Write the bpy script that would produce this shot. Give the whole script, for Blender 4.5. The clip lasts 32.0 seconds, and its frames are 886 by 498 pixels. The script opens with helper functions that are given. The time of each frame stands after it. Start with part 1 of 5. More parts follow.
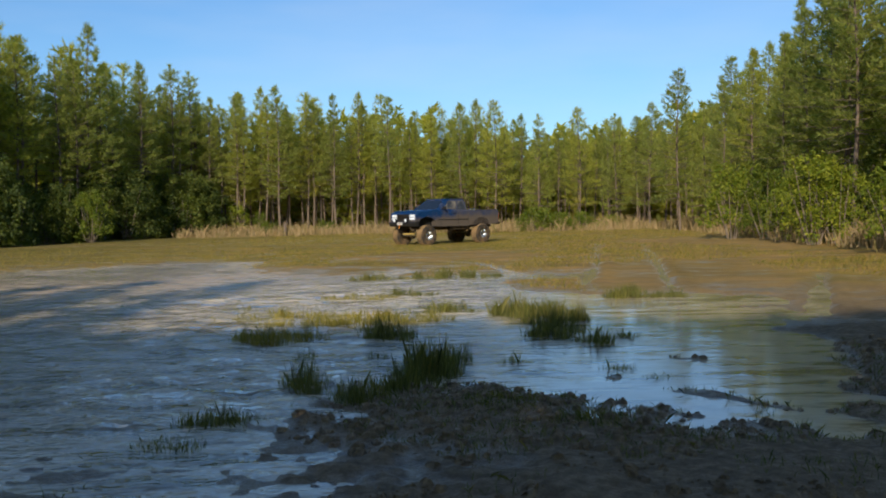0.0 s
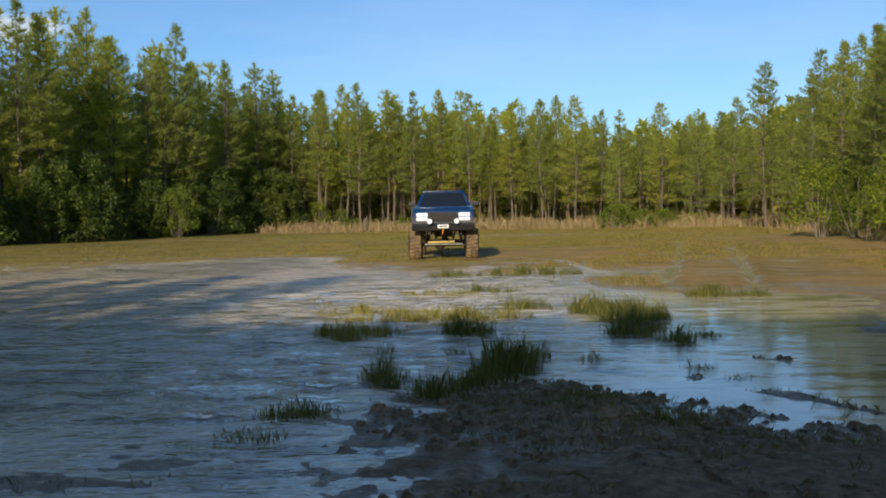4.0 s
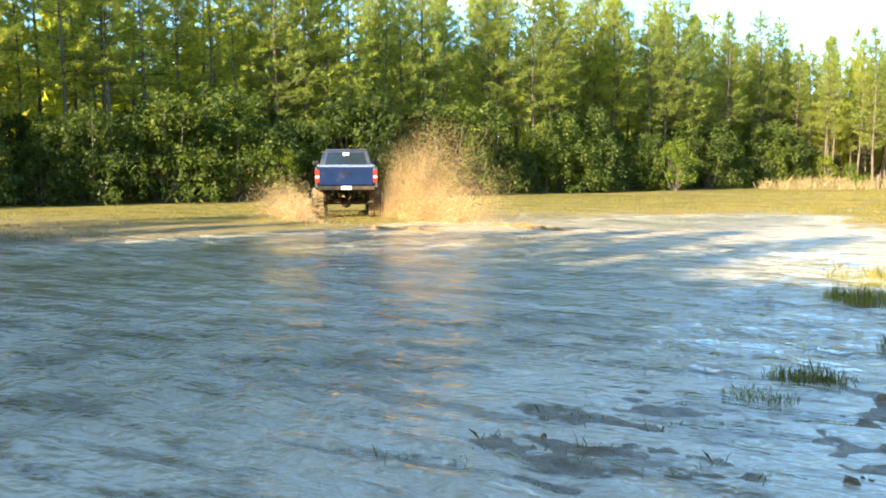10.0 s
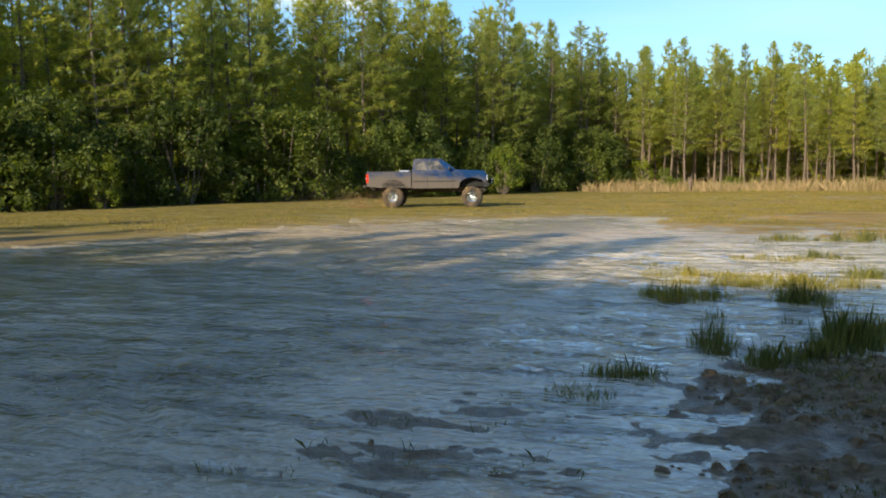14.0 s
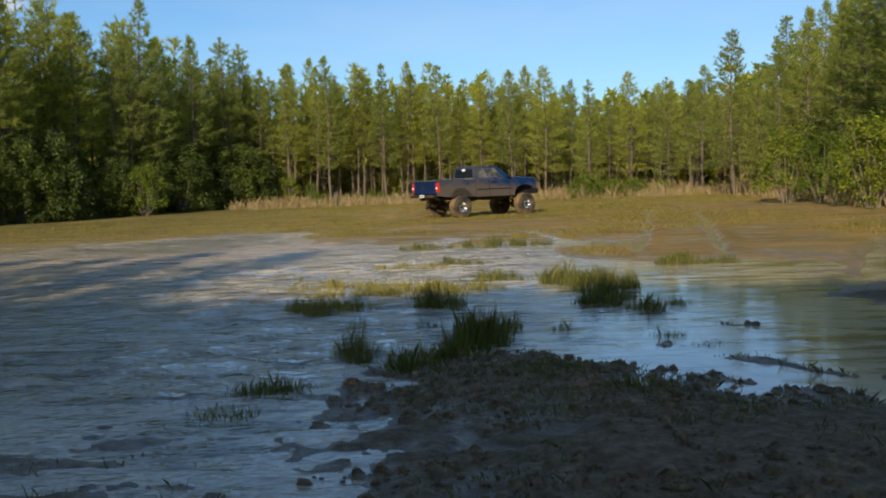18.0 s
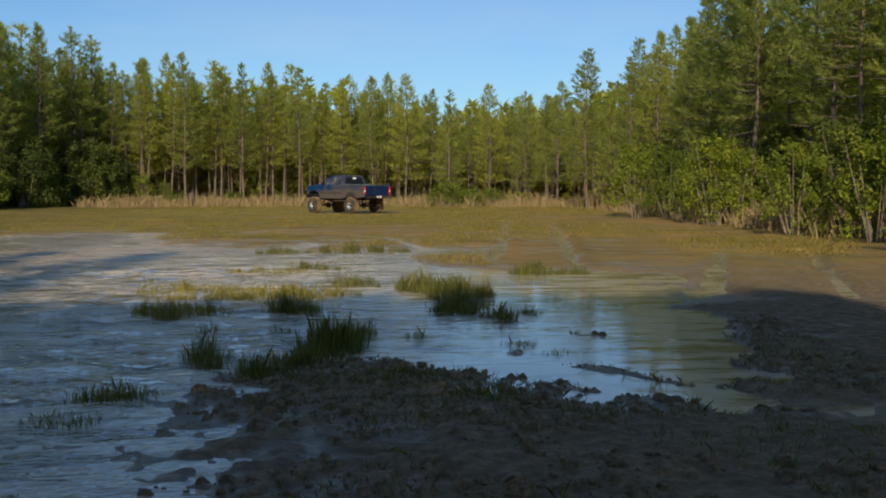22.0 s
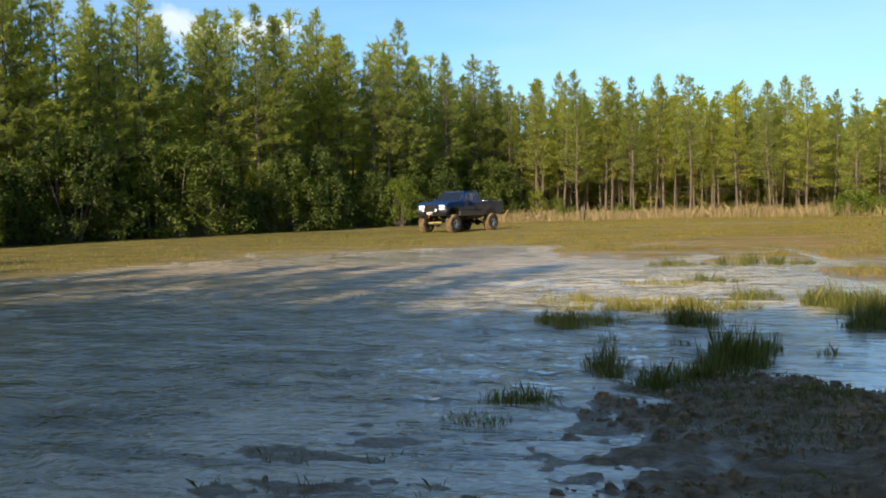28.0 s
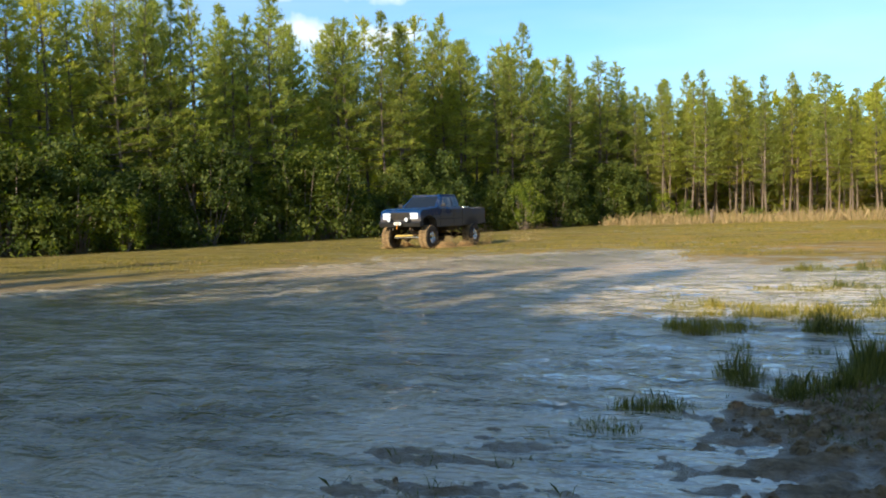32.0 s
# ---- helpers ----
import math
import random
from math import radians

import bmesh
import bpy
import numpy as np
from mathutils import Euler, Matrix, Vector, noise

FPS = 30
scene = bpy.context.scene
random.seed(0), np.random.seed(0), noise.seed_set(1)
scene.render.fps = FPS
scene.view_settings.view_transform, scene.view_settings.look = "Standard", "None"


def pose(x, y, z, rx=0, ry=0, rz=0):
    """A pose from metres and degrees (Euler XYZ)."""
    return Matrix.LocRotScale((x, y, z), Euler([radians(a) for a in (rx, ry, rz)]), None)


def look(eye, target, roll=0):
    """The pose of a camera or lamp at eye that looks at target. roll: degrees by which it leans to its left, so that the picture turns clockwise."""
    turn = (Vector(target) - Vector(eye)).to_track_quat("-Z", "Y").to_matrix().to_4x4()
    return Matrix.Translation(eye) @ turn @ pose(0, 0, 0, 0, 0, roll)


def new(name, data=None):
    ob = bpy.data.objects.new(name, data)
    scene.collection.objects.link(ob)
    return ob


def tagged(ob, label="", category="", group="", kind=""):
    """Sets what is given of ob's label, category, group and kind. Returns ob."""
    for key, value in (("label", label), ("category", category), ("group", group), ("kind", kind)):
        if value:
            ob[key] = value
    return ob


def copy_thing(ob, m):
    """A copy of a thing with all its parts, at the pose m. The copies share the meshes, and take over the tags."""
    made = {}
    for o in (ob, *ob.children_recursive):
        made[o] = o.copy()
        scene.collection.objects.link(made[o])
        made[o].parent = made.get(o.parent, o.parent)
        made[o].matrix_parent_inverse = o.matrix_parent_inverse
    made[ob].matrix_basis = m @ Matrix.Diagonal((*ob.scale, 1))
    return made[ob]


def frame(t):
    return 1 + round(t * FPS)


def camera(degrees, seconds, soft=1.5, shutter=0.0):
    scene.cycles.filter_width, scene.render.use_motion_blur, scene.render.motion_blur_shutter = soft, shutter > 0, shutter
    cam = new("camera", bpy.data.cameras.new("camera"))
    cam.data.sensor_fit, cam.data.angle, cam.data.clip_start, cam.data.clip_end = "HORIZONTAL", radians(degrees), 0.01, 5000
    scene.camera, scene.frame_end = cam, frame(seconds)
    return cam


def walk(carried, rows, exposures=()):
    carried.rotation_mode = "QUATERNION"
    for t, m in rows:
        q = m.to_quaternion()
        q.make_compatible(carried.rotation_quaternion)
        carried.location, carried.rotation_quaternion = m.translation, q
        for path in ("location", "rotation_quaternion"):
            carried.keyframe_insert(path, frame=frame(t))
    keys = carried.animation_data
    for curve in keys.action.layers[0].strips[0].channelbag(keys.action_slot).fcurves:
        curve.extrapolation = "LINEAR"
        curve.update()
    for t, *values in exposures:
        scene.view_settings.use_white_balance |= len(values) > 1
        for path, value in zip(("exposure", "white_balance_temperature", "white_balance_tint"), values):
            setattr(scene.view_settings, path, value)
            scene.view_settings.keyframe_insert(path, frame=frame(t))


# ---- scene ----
cam = camera(49.04, 32.0, soft=1.85, shutter=0.4)
PATH = [
    (0.0, pose(-0.038, 0.028, 1.546, 87.92, 1.16, -0.00)),
    (0.5, pose(-0.030, 0.019, 1.568, 88.39, 1.18, 0.77)),
    (1.0, pose(-0.033, 0.014, 1.553, 88.69, 0.66, 1.76)),
    (1.5, pose(-0.033, 0.027, 1.558, 88.25, 1.07, 1.71)),
    (2.0, pose(-0.016, 0.009, 1.559, 88.06, 1.54, 1.52)),
    (2.5, pose(-0.015, -0.037, 1.572, 88.12, 1.40, 1.55)),
    (4.5, pose(-0.037, 0.030, 1.541, 87.73, 0.71, 5.64)),
    (5.0, pose(-0.044, 0.017, 1.545, 87.82, 0.28, 6.82)),
    (5.5, pose(-0.075, 0.007, 1.544, 87.68, 0.71, 11.41)),
    (6.0, pose(-0.092, 0.015, 1.544, 86.31, 0.93, 15.68)),
    (6.5, pose(-0.126, -0.027, 1.558, 85.70, 1.46, 21.62)),
    (7.0, pose(-0.151, -0.030, 1.536, 83.78, -0.21, 26.64)),
    (7.5, pose(-0.161, -0.050, 1.562, 86.27, -0.65, 28.87)),
    (8.0, pose(-0.166, -0.051, 1.553, 86.12, 0.02, 28.36)),
    (8.5, pose(-0.170, -0.073, 1.551, 86.06, 0.11, 29.88)),
    (9.0, pose(-0.187, -0.074, 1.550, 85.65, -0.04, 31.51)),
    (9.5, pose(-0.170, -0.073, 1.552, 85.19, 0.04, 33.15)),
    (10.0, pose(-0.168, -0.071, 1.553, 85.36, 0.19, 33.24)),
    (10.5, pose(-0.168, -0.061, 1.546, 85.21, 0.22, 32.55)),
    (11.0, pose(-0.171, -0.066, 1.558, 85.71, 0.25, 31.97)),
    (11.5, pose(-0.168, -0.055, 1.545, 85.99, 0.35, 31.07)),
    (12.0, pose(-0.158, -0.046, 1.544, 86.04, 0.18, 29.22)),
    (12.5, pose(-0.154, -0.041, 1.547, 85.97, 0.25, 27.33)),
    (13.0, pose(-0.148, -0.040, 1.550, 85.99, -0.12, 25.84)),
    (13.5, pose(-0.143, -0.037, 1.550, 85.72, 0.02, 24.49)),
    (15.5, pose(-0.045, -0.015, 1.624, 86.46, 1.74, 15.89)),
    (16.0, pose(-0.072, -0.002, 1.569, 87.11, 1.20, 10.49)),
    (16.5, pose(-0.039, -0.002, 1.543, 87.44, 0.53, 7.22)),
    (17.0, pose(-0.023, -0.001, 1.545, 86.69, 1.49, 4.08)),
    (17.5, pose(-0.022, 0.011, 1.553, 86.47, 1.79, 3.51)),
    (18.0, pose(-0.016, 0.015, 1.549, 86.15, 2.04, 2.95)),
    (18.5, pose(0.005, 0.006, 1.549, 87.43, 1.69, -0.02)),
    (19.0, pose(-0.001, -0.004, 1.542, 87.01, 0.80, -0.12)),
    (19.5, pose(0.006, 0.004, 1.540, 86.83, 1.02, -0.77)),
    (20.0, pose(0.013, 0.005, 1.547, 86.82, 1.26, -1.09)),
    (20.5, pose(-0.001, 0.011, 1.561, 88.46, 1.28, -0.17)),
    (21.0, pose(0.007, 0.015, 1.550, 88.52, 1.73, -0.13)),
    (21.5, pose(0.018, 0.007, 1.546, 88.09, 2.17, -1.49)),
    (22.0, pose(0.006, 0.013, 1.558, 86.36, 0.01, -5.25)),
    (22.5, pose(0.005, -0.004, 1.550, 86.92, 0.29, -5.20)),
    (23.0, pose(-0.066, 0.006, 1.558, 86.20, -0.08, -5.19)),
    (23.5, pose(-0.094, 0.004, 1.575, 87.33, 0.46, 6.77)),
    (24.0, pose(-0.049, -0.003, 1.540, 87.99, 1.69, 12.54)),
    (24.5, pose(-0.055, -0.013, 1.544, 88.68, 2.68, 13.98)),
    (25.0, pose(-0.048, -0.010, 1.543, 86.22, 1.60, 11.83)),
    (25.5, pose(-0.071, -0.012, 1.543, 86.79, 1.03, 13.63)),
    (27.5, pose(-0.076, -0.012, 1.546, 87.00, 1.92, 16.44)),
    (28.0, pose(-0.083, -0.024, 1.542, 87.40, 1.43, 17.38)),
    (28.5, pose(-0.079, -0.019, 1.546, 87.79, 1.07, 17.57)),
    (29.0, pose(-0.090, -0.023, 1.547, 87.57, 1.38, 18.04)),
    (29.5, pose(-0.113, -0.022, 1.545, 87.33, 1.28, 19.38)),
    (30.0, pose(-0.105, -0.017, 1.556, 88.43, 1.49, 19.90)),
    (30.5, pose(-0.091, -0.012, 1.558, 89.07, 1.51, 20.18)),
    (31.0, pose(-0.105, -0.018, 1.554, 88.89, 1.85, 21.79)),
    (31.5, pose(-0.107, -0.023, 1.544, 88.38, 1.75, 23.21)),
    (32.0, pose(-0.118, -0.030, 1.547, 87.79, 1.60, 24.63)),
]
# the clip's camera opens up when the dark woods fill its picture
EXPOSURE = [(0.0, 0.08, 6170, 8), (5.0, 0.08, 6170, 8), (6.0, 0.38, 6220, 7), (6.5, 0.78, 6270, 5), (7.0, 1.62, 6450, 2), (7.5, 1.72, 6450, 0), (8.5, 1.77, 6450, 0), (9.0, 1.87, 6450, 0), (10.0, 2.07, 6500, 0),
            (11.0, 2.07, 6500, 0), (12.0, 1.82, 6500, 2), (13.0, 1.20, 6450, 4), (13.5, 0.87, 6450, 5), (16.0, 0.50, 6400, 8), (17.0, 0.06, 6300, 8), (19.0, 0.06, 6300, 8), (22.0, -0.14, 6300, 8), (23.0, -0.14, 6300, 8),
            (24.0, 0.20, 6250, 7), (25.5, 0.40, 6400, 7), (28.0, 0.55, 6400, 7), (30.0, 0.61, 6380, 6), (32.0, 0.79, 6420, 5)]
walk(cam, PATH, EXPOSURE)

# ---------------------------------------------------------------- light
SUN_AZ, SUN_EL = 168.0, 24.0           # degrees to the left of straight ahead, and above the horizon
world = bpy.data.worlds.new("world")
scene.world = world
world.use_nodes = True
wn, wl = world.node_tree.nodes, world.node_tree.links
wn.clear()
w_out = wn.new("ShaderNodeOutputWorld")
w_bg = wn.new("ShaderNodeBackground")
w_sky = wn.new("ShaderNodeTexSky")
w_sky.sky_type = "NISHITA"
w_sky.sun_disc = False
w_sky.sun_elevation = radians(SUN_EL)
w_sky.sun_rotation = radians(-SUN_AZ)
w_sky.air_density, w_sky.dust_density, w_sky.ozone_density = 1.0, 0.6, 1.6
w_bg.inputs["Strength"].default_value = 0.105
w_co = wn.new("ShaderNodeTexCoord")
w_map = wn.new("ShaderNodeMapping")
w_map.inputs["Scale"].default_value = (1.0, 1.0, 4.5)
w_noise = wn.new("ShaderNodeTexNoise")
w_noise.inputs["Scale"].default_value, w_noise.inputs["Detail"].default_value = 2.3, 7.0
w_ramp = wn.new("ShaderNodeValToRGB")
w_ramp.color_ramp.elements[0].position, w_ramp.color_ramp.elements[1].position = 0.45, 0.85
w_ramp.color_ramp.elements[1].color = (0.30, 0.30, 0.30, 1)
w_mix = wn.new("ShaderNodeMixRGB")
w_mix.inputs["Color2"].default_value = (7.0, 7.2, 7.6, 1)
wl.new(w_co.outputs["Generated"], w_map.inputs["Vector"])
wl.new(w_map.outputs["Vector"], w_noise.inputs["Vector"])
wl.new(w_noise.outputs["Fac"], w_ramp.inputs["Fac"])
wl.new(w_ramp.outputs["Color"], w_mix.inputs["Fac"])
w_tint = wn.new("ShaderNodeMixRGB")
w_tint.blend_type = "MULTIPLY"
w_tint.inputs["Fac"].default_value = 1.0
w_tint.inputs["Color2"].default_value = (0.68, 0.92, 1.18, 1)      # clear, rain-washed air
wl.new(w_sky.outputs["Color"], w_tint.inputs["Color1"])
wl.new(w_tint.outputs["Color"], w_mix.inputs["Color1"])
# a few small fair-weather clouds low over the woods: bearing, elevation, half width, half height (degrees)
w_last = w_mix.outputs["Color"]
w_puff = wn.new("ShaderNodeTexNoise")
w_puff.inputs["Scale"].default_value, w_puff.inputs["Detail"].default_value = 26.0, 6.0
wl.new(w_co.outputs["Generated"], w_puff.inputs["Vector"])
w_off = wn.new("ShaderNodeVectorMath")
w_off.operation = "SUBTRACT"
w_off.inputs[1].default_value = (0.5, 0.5, 0.5)
wl.new(w_puff.outputs["Color"], w_off.inputs[0])
w_amp = wn.new("ShaderNodeVectorMath")
w_amp.operation = "SCALE"
w_amp.inputs["Scale"].default_value = 2.2
wl.new(w_off.outputs["Vector"], w_amp.inputs[0])
for az, el, half_w, half_h in ((26.6, 13.2, 5.0, 1.0), (32.3, 10.3, 2.4, 1.3), (28.3, 10.1, 2.8, 1.15), (32.9, 12.6, 1.6, 0.6), (18.0, 15.5, 5.0, 0.6)):
    w_turn = wn.new("ShaderNodeMapping")
    w_turn.inputs["Rotation"].default_value = (0, 0, radians(-az))
    w_fit = wn.new("ShaderNodeMapping")
    w_fit.inputs["Scale"].default_value = (1 / math.sin(radians(half_w)), 0, 1 / math.sin(radians(half_h)))
    w_fit.inputs["Location"].default_value = (0, 0, -math.sin(radians(el)) / math.sin(radians(half_h)))
    w_sum = wn.new("ShaderNodeVectorMath")
    w_grad = wn.new("ShaderNodeTexGradient")
    w_grad.gradient_type = "SPHERICAL"
    w_edge = wn.new("ShaderNodeMapRange")
    w_edge.inputs["From Min"].default_value, w_edge.inputs["From Max"].default_value = 0.05, 0.55
    w_edge.inputs["To Max"].default_value = 0.8
    w_put = wn.new("ShaderNodeMixRGB")
    w_put.inputs["Color2"].default_value = (6.6, 6.9, 7.3, 1)
    wl.new(w_co.outputs["Generated"], w_turn.inputs["Vector"])
    wl.new(w_turn.outputs["Vector"], w_fit.inputs["Vector"])
    wl.new(w_fit.outputs["Vector"], w_sum.inputs[0])
    wl.new(w_amp.outputs["Vector"], w_sum.inputs[1])
    wl.new(w_sum.outputs["Vector"], w_grad.inputs["Vector"])
    wl.new(w_grad.outputs["Fac"], w_edge.inputs["Value"])
    wl.new(w_edge.outputs["Result"], w_put.inputs["Fac"])
    wl.new(w_last, w_put.inputs["Color1"])
    w_last = w_put.outputs["Color"]
wl.new(w_last, w_bg.inputs["Color"])
wl.new(w_bg.outputs["Background"], w_out.inputs["Surface"])

sun_data = bpy.data.lights.new("sun", "SUN")
sun_data.energy, sun_data.angle, sun_data.color = 5.0, radians(0.53), (1.0, 0.84, 0.62)
sun = new("sun", sun_data)
s_az, s_el = radians(SUN_AZ), radians(SUN_EL)
sun_way = Vector((-math.sin(s_az) * math.cos(s_el), math.cos(s_az) * math.cos(s_el), math.sin(s_el)))
sun.matrix_world = look(sun_way * 60, (0, 0, 0))


# ---------------------------------------------------------------- materials
def material(name, rough=0.8, metal=0.0, spec=0.3):
    m = bpy.data.materials.new(name)
    m.use_nodes = True
    b = m.node_tree.nodes["Principled BSDF"]
    b.inputs["Roughness"].default_value, b.inputs["Metallic"].default_value = rough, metal
    b.inputs["Specular IOR Level"].default_value = spec
    return m, m.node_tree.nodes, m.node_tree.links, b


def ramp(nodes, links, fac, stops):
    r = nodes.new("ShaderNodeValToRGB")
    while len(r.color_ramp.elements) < len(stops):
        r.color_ramp.elements.new(0.5)
    for e, (p, c) in zip(r.color_ramp.elements, stops):
        e.position, e.color = p, (*c, 1)
    links.new(fac, r.inputs["Fac"])
    return r.outputs["Color"]


def noise_node(nodes, links, scale, detail=4.0, rough=0.55, stretch=None, coords="Object"):
    co = nodes.new("ShaderNodeTexCoord")
    n = nodes.new("ShaderNodeTexNoise")
    n.inputs["Scale"].default_value, n.inputs["Detail"].default_value = scale, detail
    n.inputs["Roughness"].default_value = rough
    if stretch:
        mp = nodes.new("ShaderNodeMapping")
        mp.inputs["Scale"].default_value = stretch
        links.new(co.outputs[coords], mp.inputs["Vector"])
        links.new(mp.outputs["Vector"], n.inputs["Vector"])
    else:
        links.new(co.outputs[coords], n.inputs["Vector"])
    return n.outputs["Fac"]


def mixed(nodes, links, fac, a, b, how="MIX"):
    m = nodes.new("ShaderNodeMixRGB")
    m.blend_type = how
    for slot, v in (("Fac", fac), ("Color1", a), ("Color2", b)):
        if isinstance(v, (int, float)):
            m.inputs[slot].default_value = v
        elif isinstance(v, tuple):
            m.inputs[slot].default_value = (*v, 1)
        else:
            links.new(v, m.inputs[slot])
    return m.outputs["Color"]


def bumped(nodes, links, b, height, strength, distance):
    bp = nodes.new("ShaderNodeBump")
    bp.inputs["Strength"].default_value, bp.inputs["Distance"].default_value = strength, distance
    links.new(height, bp.inputs["Height"])
    links.new(bp.outputs["Normal"], b.inputs["Normal"])


def leaf_material(name, dark, mid, light, passing, share=0.35):
    """Foliage: colour varies from leaf to leaf and from plant to plant, and some light passes through."""
    m, n, l, b = material(name, 0.6, 0.0, 0.25)
    geo = n.new("ShaderNodeNewGeometry")
    info = n.new("ShaderNodeObjectInfo")
    leaf = ramp(n, l, geo.outputs["Random Per Island"], [(0.0, dark), (0.5, mid), (1.0, light)])
    tone = ramp(n, l, info.outputs["Random"], [(0.0, (0.72, 0.74, 0.70)), (0.5, (1.0, 1.0, 1.0)), (1.0, (1.25, 1.15, 0.85))])
    col = mixed(n, l, 1.0, leaf, tone, "MULTIPLY")
    l.new(col, b.inputs["Base Color"])
    tr = n.new("ShaderNodeBsdfTranslucent")
    l.new(mixed(n, l, 1.0, col, passing, "MULTIPLY"), tr.inputs["Color"])
    mx = n.new("ShaderNodeMixShader")
    mx.inputs["Fac"].default_value = share
    l.new(b.outputs["BSDF"], mx.inputs[1])
    l.new(tr.outputs["BSDF"], mx.inputs[2])
    l.new(mx.outputs["Shader"], n["Material Output"].inputs["Surface"])
    return m


def plain(name, color, rough=0.7, metal=0.0, spec=0.4, vary=0.25, scale=3.0, dirt=None, dirt_at=(0.5, 0.7)):
    m, n, l, b = material(name, rough, metal, spec)
    f = noise_node(n, l, scale, 5.0)
    lo = tuple(c * (1 - vary) for c in color)
    hi = tuple(min(1, c * (1 + vary)) for c in color)
    col = ramp(n, l, f, [(0.3, lo), (0.7, hi)])
    if dirt:
        g = noise_node(n, l, scale * 0.8, 8.0, 0.65)
        k = ramp(n, l, g, [(dirt_at[0], (0, 0, 0)), (dirt_at[1], (1, 1, 1))])
        col = mixed(n, l, k, col, dirt)
    l.new(col, b.inputs["Base Color"])
    return m


MUD = (0.19, 0.12, 0.06)
M_NEEDLE = leaf_material("pine_needles", (0.150, 0.190, 0.050), (0.270, 0.305, 0.082), (0.440, 0.420, 0.120), (1.75, 1.8, 0.75), 0.57)
M_LEAF = leaf_material("shrub_leaves", (0.038, 0.060, 0.018), (0.080, 0.110, 0.029), (0.170, 0.196, 0.048), (1.7, 1.85, 0.5), 0.5)
M_YOUNG = leaf_material("young_leaves", (0.085, 0.135, 0.016), (0.165, 0.215, 0.025), (0.265, 0.295, 0.040), (1.6, 1.5, 0.5), 0.45)
M_BARK = plain("pine_bark", (0.15, 0.112, 0.085), 0.9, vary=0.5, scale=9.0)
M_DEAD = plain("dead_twig", (0.19, 0.15, 0.115), 0.9, vary=0.3, scale=6.0)
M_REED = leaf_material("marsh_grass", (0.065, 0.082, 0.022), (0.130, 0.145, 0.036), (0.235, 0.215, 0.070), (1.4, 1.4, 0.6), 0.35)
# a yellower copy of the marsh grass, with sunlight put into its colour
M_SUNLIT_REED = leaf_material("sunlit_reed", (0.130, 0.140, 0.026), (0.240, 0.220, 0.042), (0.380, 0.310, 0.080), (1.3, 1.2, 0.6), 0.30)
M_MEADOW = leaf_material("meadow_grass", (0.115, 0.122, 0.020), (0.225, 0.195, 0.036), (0.400, 0.290, 0.080), (1.4, 1.3, 0.5), 0.34)
M_WEED = leaf_material("dry_weeds", (0.200, 0.180, 0.060), (0.400, 0.280, 0.140), (0.520, 0.380, 0.210), (1.1, 1.0, 0.8), 0.25)


